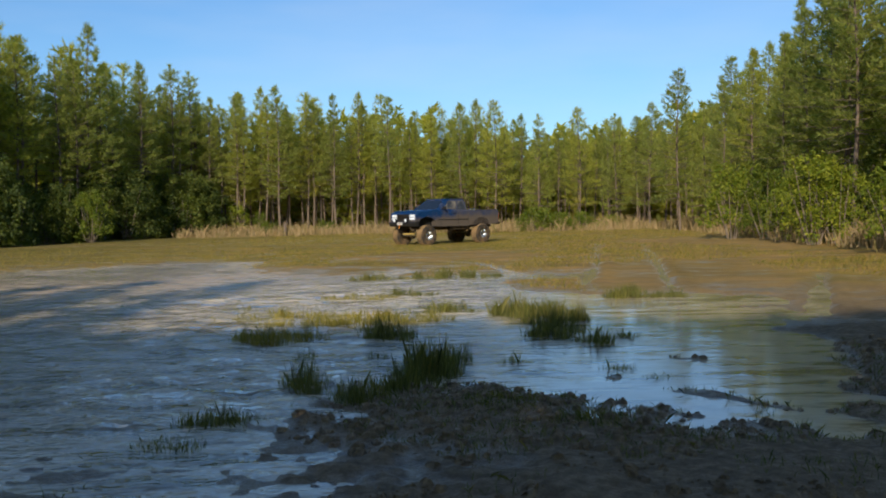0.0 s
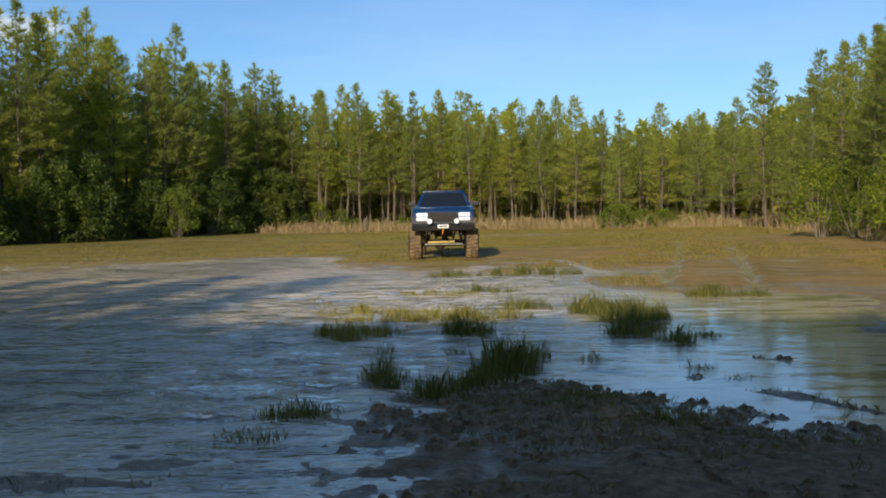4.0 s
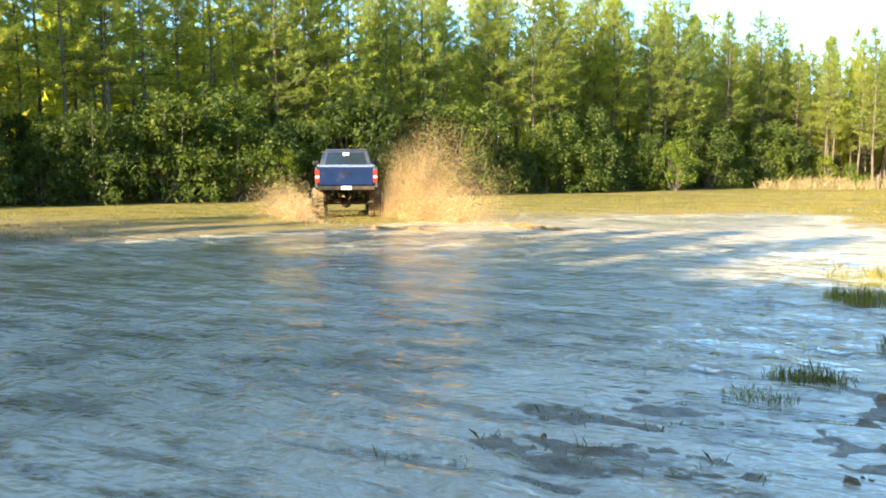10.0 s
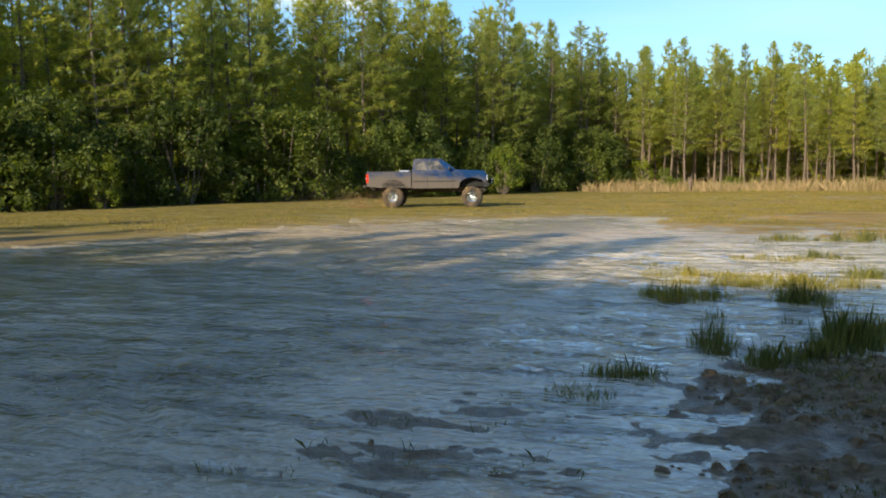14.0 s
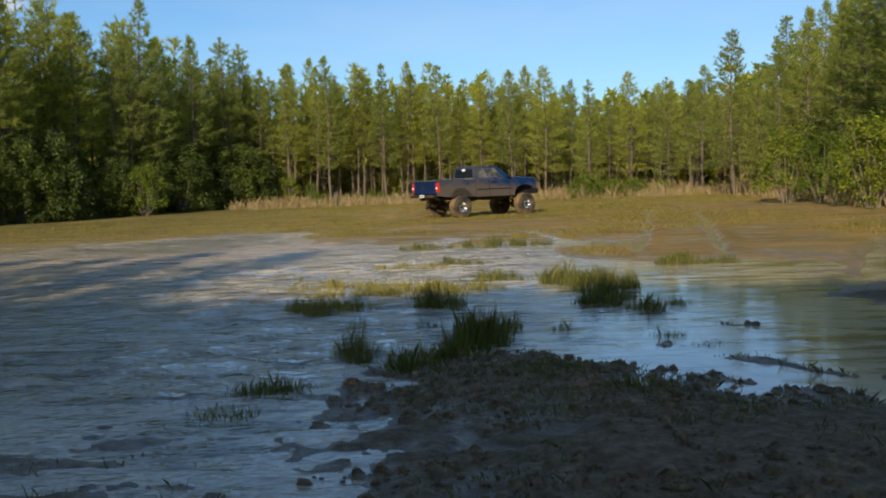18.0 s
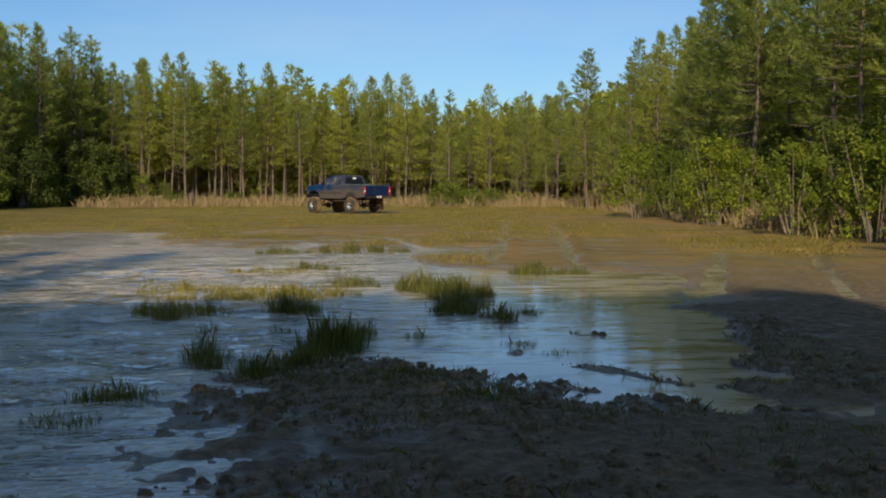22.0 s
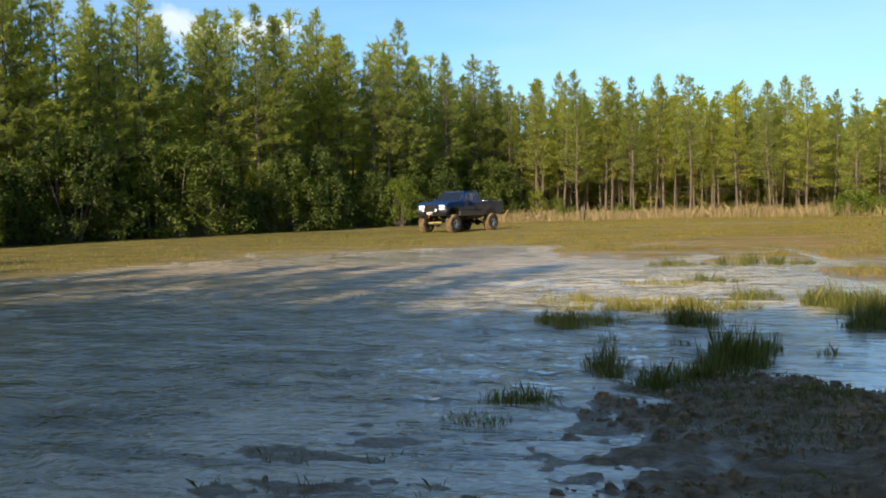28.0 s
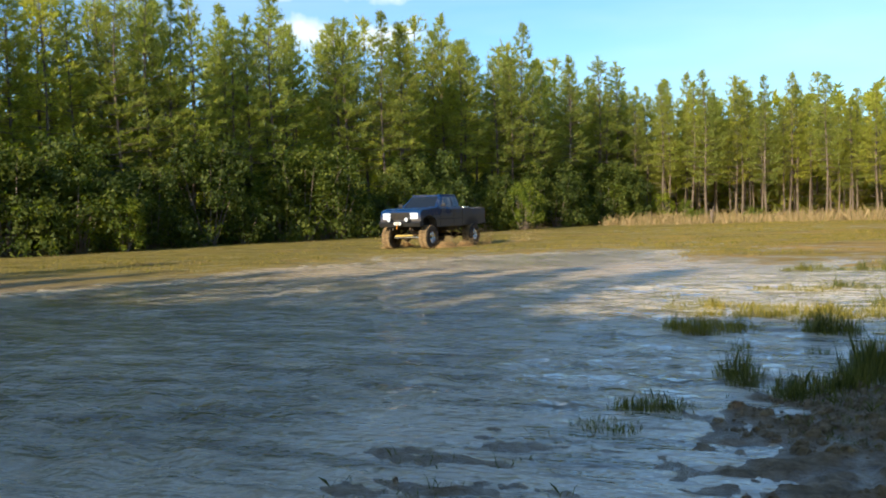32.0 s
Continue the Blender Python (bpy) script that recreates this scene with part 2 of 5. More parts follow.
def ground_material():
    """Wet dark mud at the waterline, drier tan mud and green-yellow turf higher up."""
    m, n, l, b = material("ground", 0.85, 0.0, 0.15)
    geo = n.new("ShaderNodeNewGeometry")
    sep = n.new("ShaderNodeSeparateXYZ")
    l.new(geo.outputs["Position"], sep.inputs["Vector"])
    big = noise_node(n, l, 0.16, 5.0, 0.6)
    mid = noise_node(n, l, 0.9, 6.0, 0.62)
    fine = noise_node(n, l, 9.0, 6.0, 0.7)
    mud = ramp(n, l, fine, [(0.25, (0.095, 0.068, 0.040)), (0.5, (0.225, 0.165, 0.100)), (0.75, (0.40, 0.31, 0.205))])
    tan = ramp(n, l, mid, [(0.3, (0.29, 0.175, 0.058)), (0.7, (0.50, 0.325, 0.12))])
    turf = ramp(n, l, mid, [(0.25, (0.165, 0.175, 0.022)), (0.5, (0.33, 0.255, 0.038)), (0.75, (0.53, 0.335, 0.080))])
    # height above the water, made uneven
    add = n.new("ShaderNodeMath")
    add.operation = "MULTIPLY_ADD"
    l.new(mid, add.inputs[0])
    add.inputs[1].default_value = 0.30
    l.new(sep.outputs["Z"], add.inputs[2])
    wet = n.new("ShaderNodeMapRange")
    wet.inputs["From Min"].default_value, wet.inputs["From Max"].default_value = 0.13, 0.25
    l.new(add.outputs["Value"], wet.inputs["Value"])
    far = n.new("ShaderNodeMapRange")
    far.inputs["From Min"].default_value, far.inputs["From Max"].default_value = 12.0, 22.0
    l.new(sep.outputs["Y"], far.inputs["Value"])
    rise = n.new("ShaderNodeMapRange")
    rise.inputs["From Min"].default_value, rise.inputs["From Max"].default_value = 24.0, 62.0
    rise.inputs["To Min"].default_value, rise.inputs["To Max"].default_value = -0.09, 0.09
    side = n.new("ShaderNodeMath")
    side.operation = "MULTIPLY_ADD"
    l.new(sep.outputs["X"], side.inputs[0])
    side.inputs[1].default_value = -1.6
    l.new(sep.outputs["Y"], side.inputs[2])
    l.new(side.outputs["Value"], rise.inputs["Value"])
    lift = n.new("ShaderNodeMath")
    l.new(big, lift.inputs[0])
    l.new(rise.outputs["Result"], lift.inputs[1])
    grassy = ramp(n, l, lift.outputs["Value"], [(0.45, (0, 0, 0)), (0.53, (1, 1, 1))])
    land = mixed(n, l, grassy, tan, turf)
    land = mixed(n, l, 1.0, land, ramp(n, l, noise_node(n, l, 0.5, 7.0, 0.66, (0.5, 1.3, 1.0)), [(0.36, (0.34, 0.38, 0.32)), (0.48, (0.72, 0.74, 0.66)), (0.62, (1.08, 1.0, 0.95))]), "MULTIPLY")
    # land darkens toward the left bank: the woods' shade put into its colour
    bank_shade = n.new("ShaderNodeMapRange")
    bank_shade.inputs["From Min"].default_value, bank_shade.inputs["From Max"].default_value = -9.0, -20.0
    l.new(sep.outputs["X"], bank_shade.inputs["Value"])
    land = mixed(n, l, bank_shade.outputs["Result"], land, mixed(n, l, 1.0, land, (0.52, 0.60, 0.62), "MULTIPLY"))
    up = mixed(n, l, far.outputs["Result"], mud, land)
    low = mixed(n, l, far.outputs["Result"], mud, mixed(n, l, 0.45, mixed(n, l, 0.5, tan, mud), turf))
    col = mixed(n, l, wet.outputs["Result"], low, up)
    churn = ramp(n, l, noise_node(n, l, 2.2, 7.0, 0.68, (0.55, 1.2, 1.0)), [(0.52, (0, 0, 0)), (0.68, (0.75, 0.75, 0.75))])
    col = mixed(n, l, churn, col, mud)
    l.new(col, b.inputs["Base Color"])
    # a film of water on the mud near the pond's level
    film = n.new("ShaderNodeMapRange")
    film.inputs["From Min"].default_value, film.inputs["From Max"].default_value = 0.150, 0.195
    l.new(add.outputs["Value"], film.inputs["Value"])
    rg = n.new("ShaderNodeMapRange")
    rg.inputs["To Min"].default_value, rg.inputs["To Max"].default_value = 0.32, 0.9
    l.new(film.outputs["Result"], rg.inputs["Value"])
    l.new(rg.outputs["Result"], b.inputs["Roughness"])
    sp = n.new("ShaderNodeMapRange")
    sp.inputs["To Min"].default_value, sp.inputs["To Max"].default_value = 0.4, 0.12
    l.new(film.outputs["Result"], sp.inputs["Value"])
    l.new(sp.outputs["Result"], b.inputs["Specular IOR Level"])
    grit = noise_node(n, l, 26.0, 5.0, 0.7)
    bumped(n, l, b, mixed(n, l, 0.4, fine, grit), 0.8, 0.10)
    return m


def water_material():
    """Muddy pond: silty brown body, thin ripples over the larger waves of the mesh."""
    m, n, l, b = material("muddy_water", 0.03, 0.0, 0.5)
    b.inputs["IOR"].default_value = 1.36
    big = noise_node(n, l, 0.42, 7.0, 0.62, (0.8, 1.9, 1.0))
    col = ramp(n, l, big, [(0.34, (0.10, 0.088, 0.045)), (0.46, (0.23, 0.195, 0.12)), (0.56, (0.36, 0.305, 0.205)), (0.68, (0.48, 0.385, 0.25))])
    depth = n.new("ShaderNodeAttribute")
    depth.attribute_name = "shallow"
    col = mixed(n, l, depth.outputs["Color"], mixed(n, l, 0.35, col, (0.13, 0.115, 0.058)), mixed(n, l, 0.75, col, (0.62, 0.53, 0.39)))
    patch = ramp(n, l, noise_node(n, l, 0.9, 6.0, 0.62, (0.8, 2.4, 1.0)), [(0.50, (0, 0, 0)), (0.60, (0.8, 0.8, 0.8))])
    col = mixed(n, l, patch, col, (0.125, 0.098, 0.048))
    # silt stirred up along the truck's lane
    lane = n.new("ShaderNodeAttribute")
    lane.attribute_name = "silt"
    streak = ramp(n, l, noise_node(n, l, 0.55, 6.0, 0.65, (0.7, 2.2, 1.0)), [(0.34, (0.15, 0.15, 0.15)), (0.60, (1, 1, 1))])
    veil = mixed(n, l, 1.0, lane.outputs["Color"], streak, "MULTIPLY")
    col = mixed(n, l, veil, col, (0.46, 0.34, 0.20))
    l.new(col, b.inputs["Base Color"])
    gloss = n.new("ShaderNodeMapRange")
    gloss.inputs["To Min"].default_value, gloss.inputs["To Max"].default_value = 0.03, 0.4
    l.new(veil, gloss.inputs["Value"])
    l.new(gloss.outputs["Result"], b.inputs["Roughness"])
    calm = n.new("ShaderNodeAttribute")
    calm.attribute_name = "wind"
    r1 = noise_node(n, l, 4.0, 2.0, 0.5, (0.7, 1.35, 1.0))
    r2 = noise_node(n, l, 11.0, 2.0, 0.5, (0.8, 1.2, 1.0))
    bp = n.new("ShaderNodeBump")
    bp.inputs["Distance"].default_value = 0.14
    l.new(calm.outputs["Fac"], bp.inputs["Strength"])
    l.new(mixed(n, l, 0.35, r1, r2), bp.inputs["Height"])
    l.new(bp.outputs["Normal"], b.inputs["Normal"])
    return m


M_GROUND = ground_material()
M_WATER = water_material()


def paint_material():
    """Dark blue truck paint under a film of dried mud that thickens low down on the body."""
    m, n, l, b = material("truck_paint", 0.3, 0.0, 0.3)
    co = n.new("ShaderNodeTexCoord")
    sep = n.new("ShaderNodeSeparateXYZ")
    l.new(co.outputs["Object"], sep.inputs["Vector"])
    splat = noise_node(n, l, 2.2, 8.0, 0.65)
    low = n.new("ShaderNodeMapRange")
    low.inputs["From Min"].default_value, low.inputs["From Max"].default_value = 1.5, 0.8
    l.new(sep.outputs["Z"], low.inputs["Value"])
    rear = n.new("ShaderNodeMapRange")
    rear.inputs["From Min"].default_value, rear.inputs["From Max"].default_value = 1.3, -0.4
    rear.inputs["To Max"].default_value = 0.28
    l.new(sep.outputs["Y"], rear.inputs["Value"])
    both = n.new("ShaderNodeMath")
    l.new(low.outputs["Result"], both.inputs[0])
    l.new(rear.outputs["Result"], both.inputs[1])
    s = n.new("ShaderNodeMath")
    l.new(splat, s.inputs[0])
    l.new(both.outputs["Value"], s.inputs[1])
    k = ramp(n, l, s.outputs["Value"], [(0.55, (0.0, 0.0, 0.0)), (1.0, (0.9, 0.9, 0.9))])
    l.new(mixed(n, l, k, (0.007, 0.032, 0.105), (0.100, 0.080, 0.060)), b.inputs["Base Color"])
    r = n.new("ShaderNodeMapRange")
    r.inputs["To Min"].default_value, r.inputs["To Max"].default_value = 0.18, 0.6
    l.new(k, r.inputs["Value"])
    l.new(r.outputs["Result"], b.inputs["Roughness"])
    return m


M_PAINT = paint_material()
M_TAILGATE = plain("clean_blue_paint", (0.008, 0.020, 0.072), 0.3, vary=0.2, dirt=MUD, dirt_at=(0.6, 0.8))
M_GLASS = plain("tinted_glass", (0.012, 0.016, 0.022), 0.08, spec=0.6, vary=0.2)
M_SIDEGLASS = plain("muddy_glass", (0.03, 0.034, 0.04), 0.15, spec=0.5, vary=0.2, dirt=(0.24, 0.21, 0.17), dirt_at=(0.42, 0.72))
M_RUBBER = plain("muddy_rubber", (0.028, 0.025, 0.022), 0.85, vary=0.3, dirt=(0.14, 0.09, 0.045), dirt_at=(0.45, 0.65))
M_TREAD = plain("tread_mud", (0.06, 0.045, 0.03), 0.9, vary=0.3, dirt=(0.25, 0.165, 0.08), dirt_at=(0.30, 0.55))
M_CHROME = plain("chrome", (0.78, 0.78, 0.78), 0.16, 1.0, vary=0.06, dirt=MUD, dirt_at=(0.62, 0.75))
M_STEEL = plain("chassis_steel", (0.035, 0.03, 0.027), 0.7, 0.3, vary=0.4, dirt=(0.13, 0.085, 0.045), dirt_at=(0.45, 0.7))
M_LINER = plain("black_liner", (0.010, 0.010, 0.010), 0.8, vary=0.3)
M_TRIM = plain("black_trim", (0.014, 0.014, 0.016), 0.5, vary=0.3, dirt=(0.12, 0.08, 0.045), dirt_at=(0.6, 0.85))
M_ALU = plain("diamond_aluminium", (0.75, 0.75, 0.76), 0.25, 0.9, vary=0.1, scale=20.0)
M_LAMP = plain("headlamp_lens", (0.85, 0.88, 0.92), 0.08, 0.6, vary=0.05)
M_LAMP.node_tree.nodes["Principled BSDF"].inputs["Emission Color"].default_value = (1.0, 0.97, 0.92, 1)      # the lamps are lit
M_LAMP.node_tree.nodes["Principled BSDF"].inputs["Emission Strength"].default_value = 0.45
M_RED = plain("red_lens", (0.55, 0.035, 0.02), 0.2, vary=0.1)
M_AMBER = plain("amber_lens", (0.6, 0.22, 0.03), 0.25, vary=0.1)
M_WHITE = plain("white_vinyl", (0.8, 0.8, 0.8), 0.5, vary=0.05)
M_YELLOW = plain("yellow_shock", (0.55, 0.40, 0.12), 0.45, vary=0.2, dirt=MUD, dirt_at=(0.5, 0.75))


def spray_material(name, solid):
    """Brown muddy water in the air; fine drops let part of the light straight through."""
    m, n, l, b = material(name, 0.55, 0.0, 0.4)
    geo = n.new("ShaderNodeNewGeometry")
    col = ramp(n, l, geo.outputs["Random Per Island"], [(0.0, (0.50, 0.31, 0.12)), (0.6, (0.80, 0.54, 0.25)), (1.0, (0.95, 0.78, 0.50))])
    col = mixed(n, l, 1.0, col, ramp(n, l, noise_node(n, l, 5.0, 8.0, 0.7), [(0.3, (0.55, 0.52, 0.5)), (0.65, (1.15, 1.15, 1.15))]), "MULTIPLY")
    l.new(col, b.inputs["Base Color"])
    if solid == 1.0:
        bumped(n, l, b, noise_node(n, l, 14.0, 6.0, 0.75), 1.0, 0.12)
    tr = n.new("ShaderNodeBsdfTranslucent")
    l.new(col, tr.inputs["Color"])
    mx = n.new("ShaderNodeMixShader")
    mx.inputs["Fac"].default_value = 0.5
    l.new(b.outputs["BSDF"], mx.inputs[1])
    l.new(tr.outputs["BSDF"], mx.inputs[2])
    if solid < 1.0:
        gap = n.new("ShaderNodeBsdfTransparent")
        thin = n.new("ShaderNodeMixShader")
        thin.inputs["Fac"].default_value = solid
        l.new(gap.outputs["BSDF"], thin.inputs[1])
        l.new(mx.outputs["Shader"], thin.inputs[2])
        mx = thin
    l.new(mx.outputs["Shader"], n["Material Output"].inputs["Surface"])
    return m


M_SPRAY = spray_material("muddy_spray", 1.0)
M_MIST = spray_material("muddy_mist", 0.5)


# ---------------------------------------------------------------- mesh helpers
def mesh_of(name, verts, faces, mat, smooth=False):
    me = bpy.data.meshes.new(name)
    verts = np.asarray(verts, float).reshape(-1, 3)
    sizes = np.array([len(q) for q in faces])
    me.vertices.add(len(verts))
    me.vertices.foreach_set("co", verts.ravel())
    if sizes.min() == sizes.max():
        flat = np.asarray(faces).ravel()
    else:
        flat = np.concatenate([np.asarray(q) for q in faces])
    me.loops.add(len(flat))
    me.loops.foreach_set("vertex_index", flat.astype(np.int32))
    me.polygons.add(len(sizes))
    me.polygons.foreach_set("loop_start", np.concatenate(([0], np.cumsum(sizes)[:-1])).astype(np.int32))
    me.materials.append(mat)
    me.polygons.foreach_set("use_smooth", [smooth] * len(sizes))
    me.update(calc_edges=True)
    return me


def part(name, bm, mat, parent=None, label="", smooth=False):
    """Links a bmesh as one mesh object under a thing or a part."""
    me = bpy.data.meshes.new(name)
    bmesh.ops.recalc_face_normals(bm, faces=bm.faces)
    bm.to_mesh(me)
    bm.free()
    me.materials.append(mat)
    if smooth:
        me.polygons.foreach_set("use_smooth", [True] * len(me.polygons))
    ob = new(name, me)
    ob.parent = parent
    if label:
        tagged(ob, label)
    return ob


def box(bm, x0, x1, y0, y1, z0, z1, bevel=0.0):
    r = bmesh.ops.create_cube(bm, size=1.0, matrix=Matrix.Translation(((x0 + x1) / 2, (y0 + y1) / 2, (z0 + z1) / 2)) @ Matrix.Diagonal((x1 - x0, y1 - y0, z1 - z0, 1)))
    if bevel:
        bmesh.ops.bevel(bm, geom=list({e for v in r["verts"] for e in v.link_edges}), offset=bevel, segments=2, affect="EDGES", profile=0.6)
    return bm


def tube(bm, a, b, r0, r1=None, sides=8):
    a, b = Vector(a), Vector(b)
    r1 = r0 if r1 is None else r1
    turn = (b - a).to_track_quat("Z", "Y").to_matrix().to_4x4()
    bmesh.ops.create_cone(bm, cap_ends=True, segments=sides, radius1=r0, radius2=r1, depth=(b - a).length, matrix=Matrix.Translation((a + b) / 2) @ turn)
    return bm


def extruded(bm, profile, x0, x1):
    """A closed outline in y and z, drawn out from x0 to x1."""
    a = [bm.verts.new((x0, y, z)) for y, z in profile]
    b = [bm.verts.new((x1, y, z)) for y, z in profile]
    bm.faces.new(a)
    bm.faces.new(b[::-1])
    for i in range(len(a)):
        j = (i + 1) % len(a)
        bm.faces.new((a[i], b[i], b[j], a[j]))
    return bm


def lathe_x(bm, profile, steps=32):
    """A ring turned round the x axis from an outline of (x, radius)."""
    rings = []
    for i in range(steps):
        a = 2 * math.pi * i / steps
        rings.append([bm.verts.new((x, r * math.cos(a), r * math.sin(a))) for x, r in profile])
    for i in range(steps):
        p, q = rings[i], rings[(i + 1) % steps]
        for j in range(len(profile) - 1):
            bm.faces.new((p[j], p[j + 1], q[j + 1], q[j]))
    return bm


# ---------------------------------------------------------------- the lie of the land
def lattice(ix, iy, seed):
    k = (ix.astype(np.int64) * 374761393 + iy.astype(np.int64) * 668265263 + seed * 1442695041) & 0x7FFFFFFF
    k = ((k ^ (k >> 13)) * 1274126177) & 0x7FFFFFFF
    return ((k ^ (k >> 16)) & 0xFFFF) / 65535.0


def value_noise(x, y, seed=0):
    ix, iy = np.floor(x), np.floor(y)
    fx, fy = x - ix, y - iy
    fx, fy = fx * fx * (3 - 2 * fx), fy * fy * (3 - 2 * fy)
    a, b = lattice(ix, iy, seed), lattice(ix + 1, iy, seed)
    c, d = lattice(ix, iy + 1, seed), lattice(ix + 1, iy + 1, seed)
    return (a * (1 - fx) + b * fx) * (1 - fy) + (c * (1 - fx) + d * fx) * fy


def fbm(x, y, octaves=4, seed=0):
    total, amp, s = 0.0, 0.5, 1.0
    for o in range(octaves):
        total = total + amp * (value_noise(x * s + 17.3 * o, y * s - 9.1 * o, seed + o) - 0.5) * 2
        amp, s = amp * 0.5, s * 2.03
    return total


# the pond's shoreline, round from its far left bank
SHORE = [(-18.8, 11.2), (-18.5, 15), (-17.3, 18.5), (-17.5, 23), (-15.3, 26), (-13.6, 30), (-9.4, 35.0), (-6.3, 34.0), (-4.6, 27.5), (-3.2, 24.6), (-1.2, 24.2), (1.0, 25.3),
         (2.6, 24.6), (2.6, 20.0), (3.2, 18.2), (4.8, 19.0), (5.0, 15.9), (4.8, 13.0), (4.4, 10.2), (4.0, 8.5), (3.2, 6.6), (2.5, 6.45), (2.05, 6.9), (1.5, 7.7), (1.0, 8.3), (0.4, 8.8),
         (-0.4, 9.0), (-0.9, 7.9), (-1.0, 7.1), (-0.9, 6.6), (-0.75, 6.1), (-0.45, 5.6), (-0.2, 5.2), (-0.15, 4.7), (-0.6, 4.2), (-1.6, 3.6), (-3.0, 2.7), (-5.5, 1.6), (-10, 4.2), (-14, 7.2)]


def shore_distance(x, y):
    """Metres to the shoreline, positive over the water."""
    p = np.array(SHORE, float)
    q = np.roll(p, -1, 0)
    best = np.full(x.shape, 1e9)
    inside = np.zeros(x.shape, bool)
    for (ax, ay), (bx, by) in zip(p, q):
        dx, dy = bx - ax, by - ay
        t = np.clip(((x - ax) * dx + (y - ay) * dy) / (dx * dx + dy * dy), 0, 1)
        best = np.minimum(best, np.hypot(x - ax - t * dx, y - ay - t * dy))
        cross = ((ay > y) != (by > y)) & (x < (bx - ax) * (y - ay) / (by - ay + 1e-12) + ax)
        inside ^= cross
    return np.where(inside, best, -best)


def step(a, b, v):
    t = np.clip((v - a) / (b - a), 0, 1)
    return t * t * (3 - 2 * t)


def mound(x, y, ax, ay, bx, by, width):
    dx, dy = bx - ax, by - ay
    t = np.clip(((x - ax) * dx + (y - ay) * dy) / (dx * dx + dy * dy + 1e-9), 0, 1)
    return np.exp(-((x - ax - t * dx) ** 2 + (y - ay - t * dy) ** 2) / (width * width))


# low mud ridges and humps in the shallows: two ends, width, height
RIDGES = [(0.7, 5.4, 2.6, 4.8, 0.8, 0.03), (0.2, 10.5, 0.8, 9.7, 0.18, 0.075), (0.8, 9.7, 1.5, 8.9, 0.12, 0.045), (1.35, 9.6, 1.7, 8.8, 0.10, 0.04), (2.0, 8.3, 2.6, 7.4, 0.16, 0.06), (3.0, 7.2, 3.6, 6.9, 0.3, 0.05),
          (-1.15, 7.35, -1.0, 7.2, 0.12, 0.08), (-3.0, 16.0, -0.8, 14.3, 0.9, 0.05), (-2.2, 12.2, -0.4, 12.6, 0.6, 0.05), (1.0, 14.8, 1.5, 12.0, 0.6, 0.06), (3.1, 17.2, 4.0, 16.8, 0.5, 0.06),
          (-2.2, 6.1, -1.5, 7.0, 0.25, 0.03), (-3.4, 5.7, -2.4, 5.3, 0.25, 0.03), (-2.4, 4.9, -1.5, 5.4, 0.22, 0.035), (2.3, 10.1, 2.6, 10.0, 0.18, 0.08), (4.2, 8.0, 5.0, 12.0, 0.5, 0.06),
          (-4.2, 3.3, -2.6, 3.9, 0.3, 0.022)]
# the narrow channel that cuts off the point
CHANNEL = [(0.3, 10.6), (0.75, 9.6), (1.1, 8.8), (1.65, 7.9), (2.3, 7.2), (2.9, 6.85)]
# wheel ruts across the flat on the far side
RUTS = [(2.8, 20.0, 4.2, 27.0, 0.16), (4.4, 19.0, 6.0, 27.5, 0.16), (4.2, 27.0, 7.0, 44.0, 0.18), (6.0, 27.5, 9.0, 44.0, 0.18), (1.8, 24.5, 1.0, 30.0, 0.15), (5.4, 14.0, 8.5, 22.0, 0.2), (7.0, 13.0, 10.5, 21.5, 0.2)]


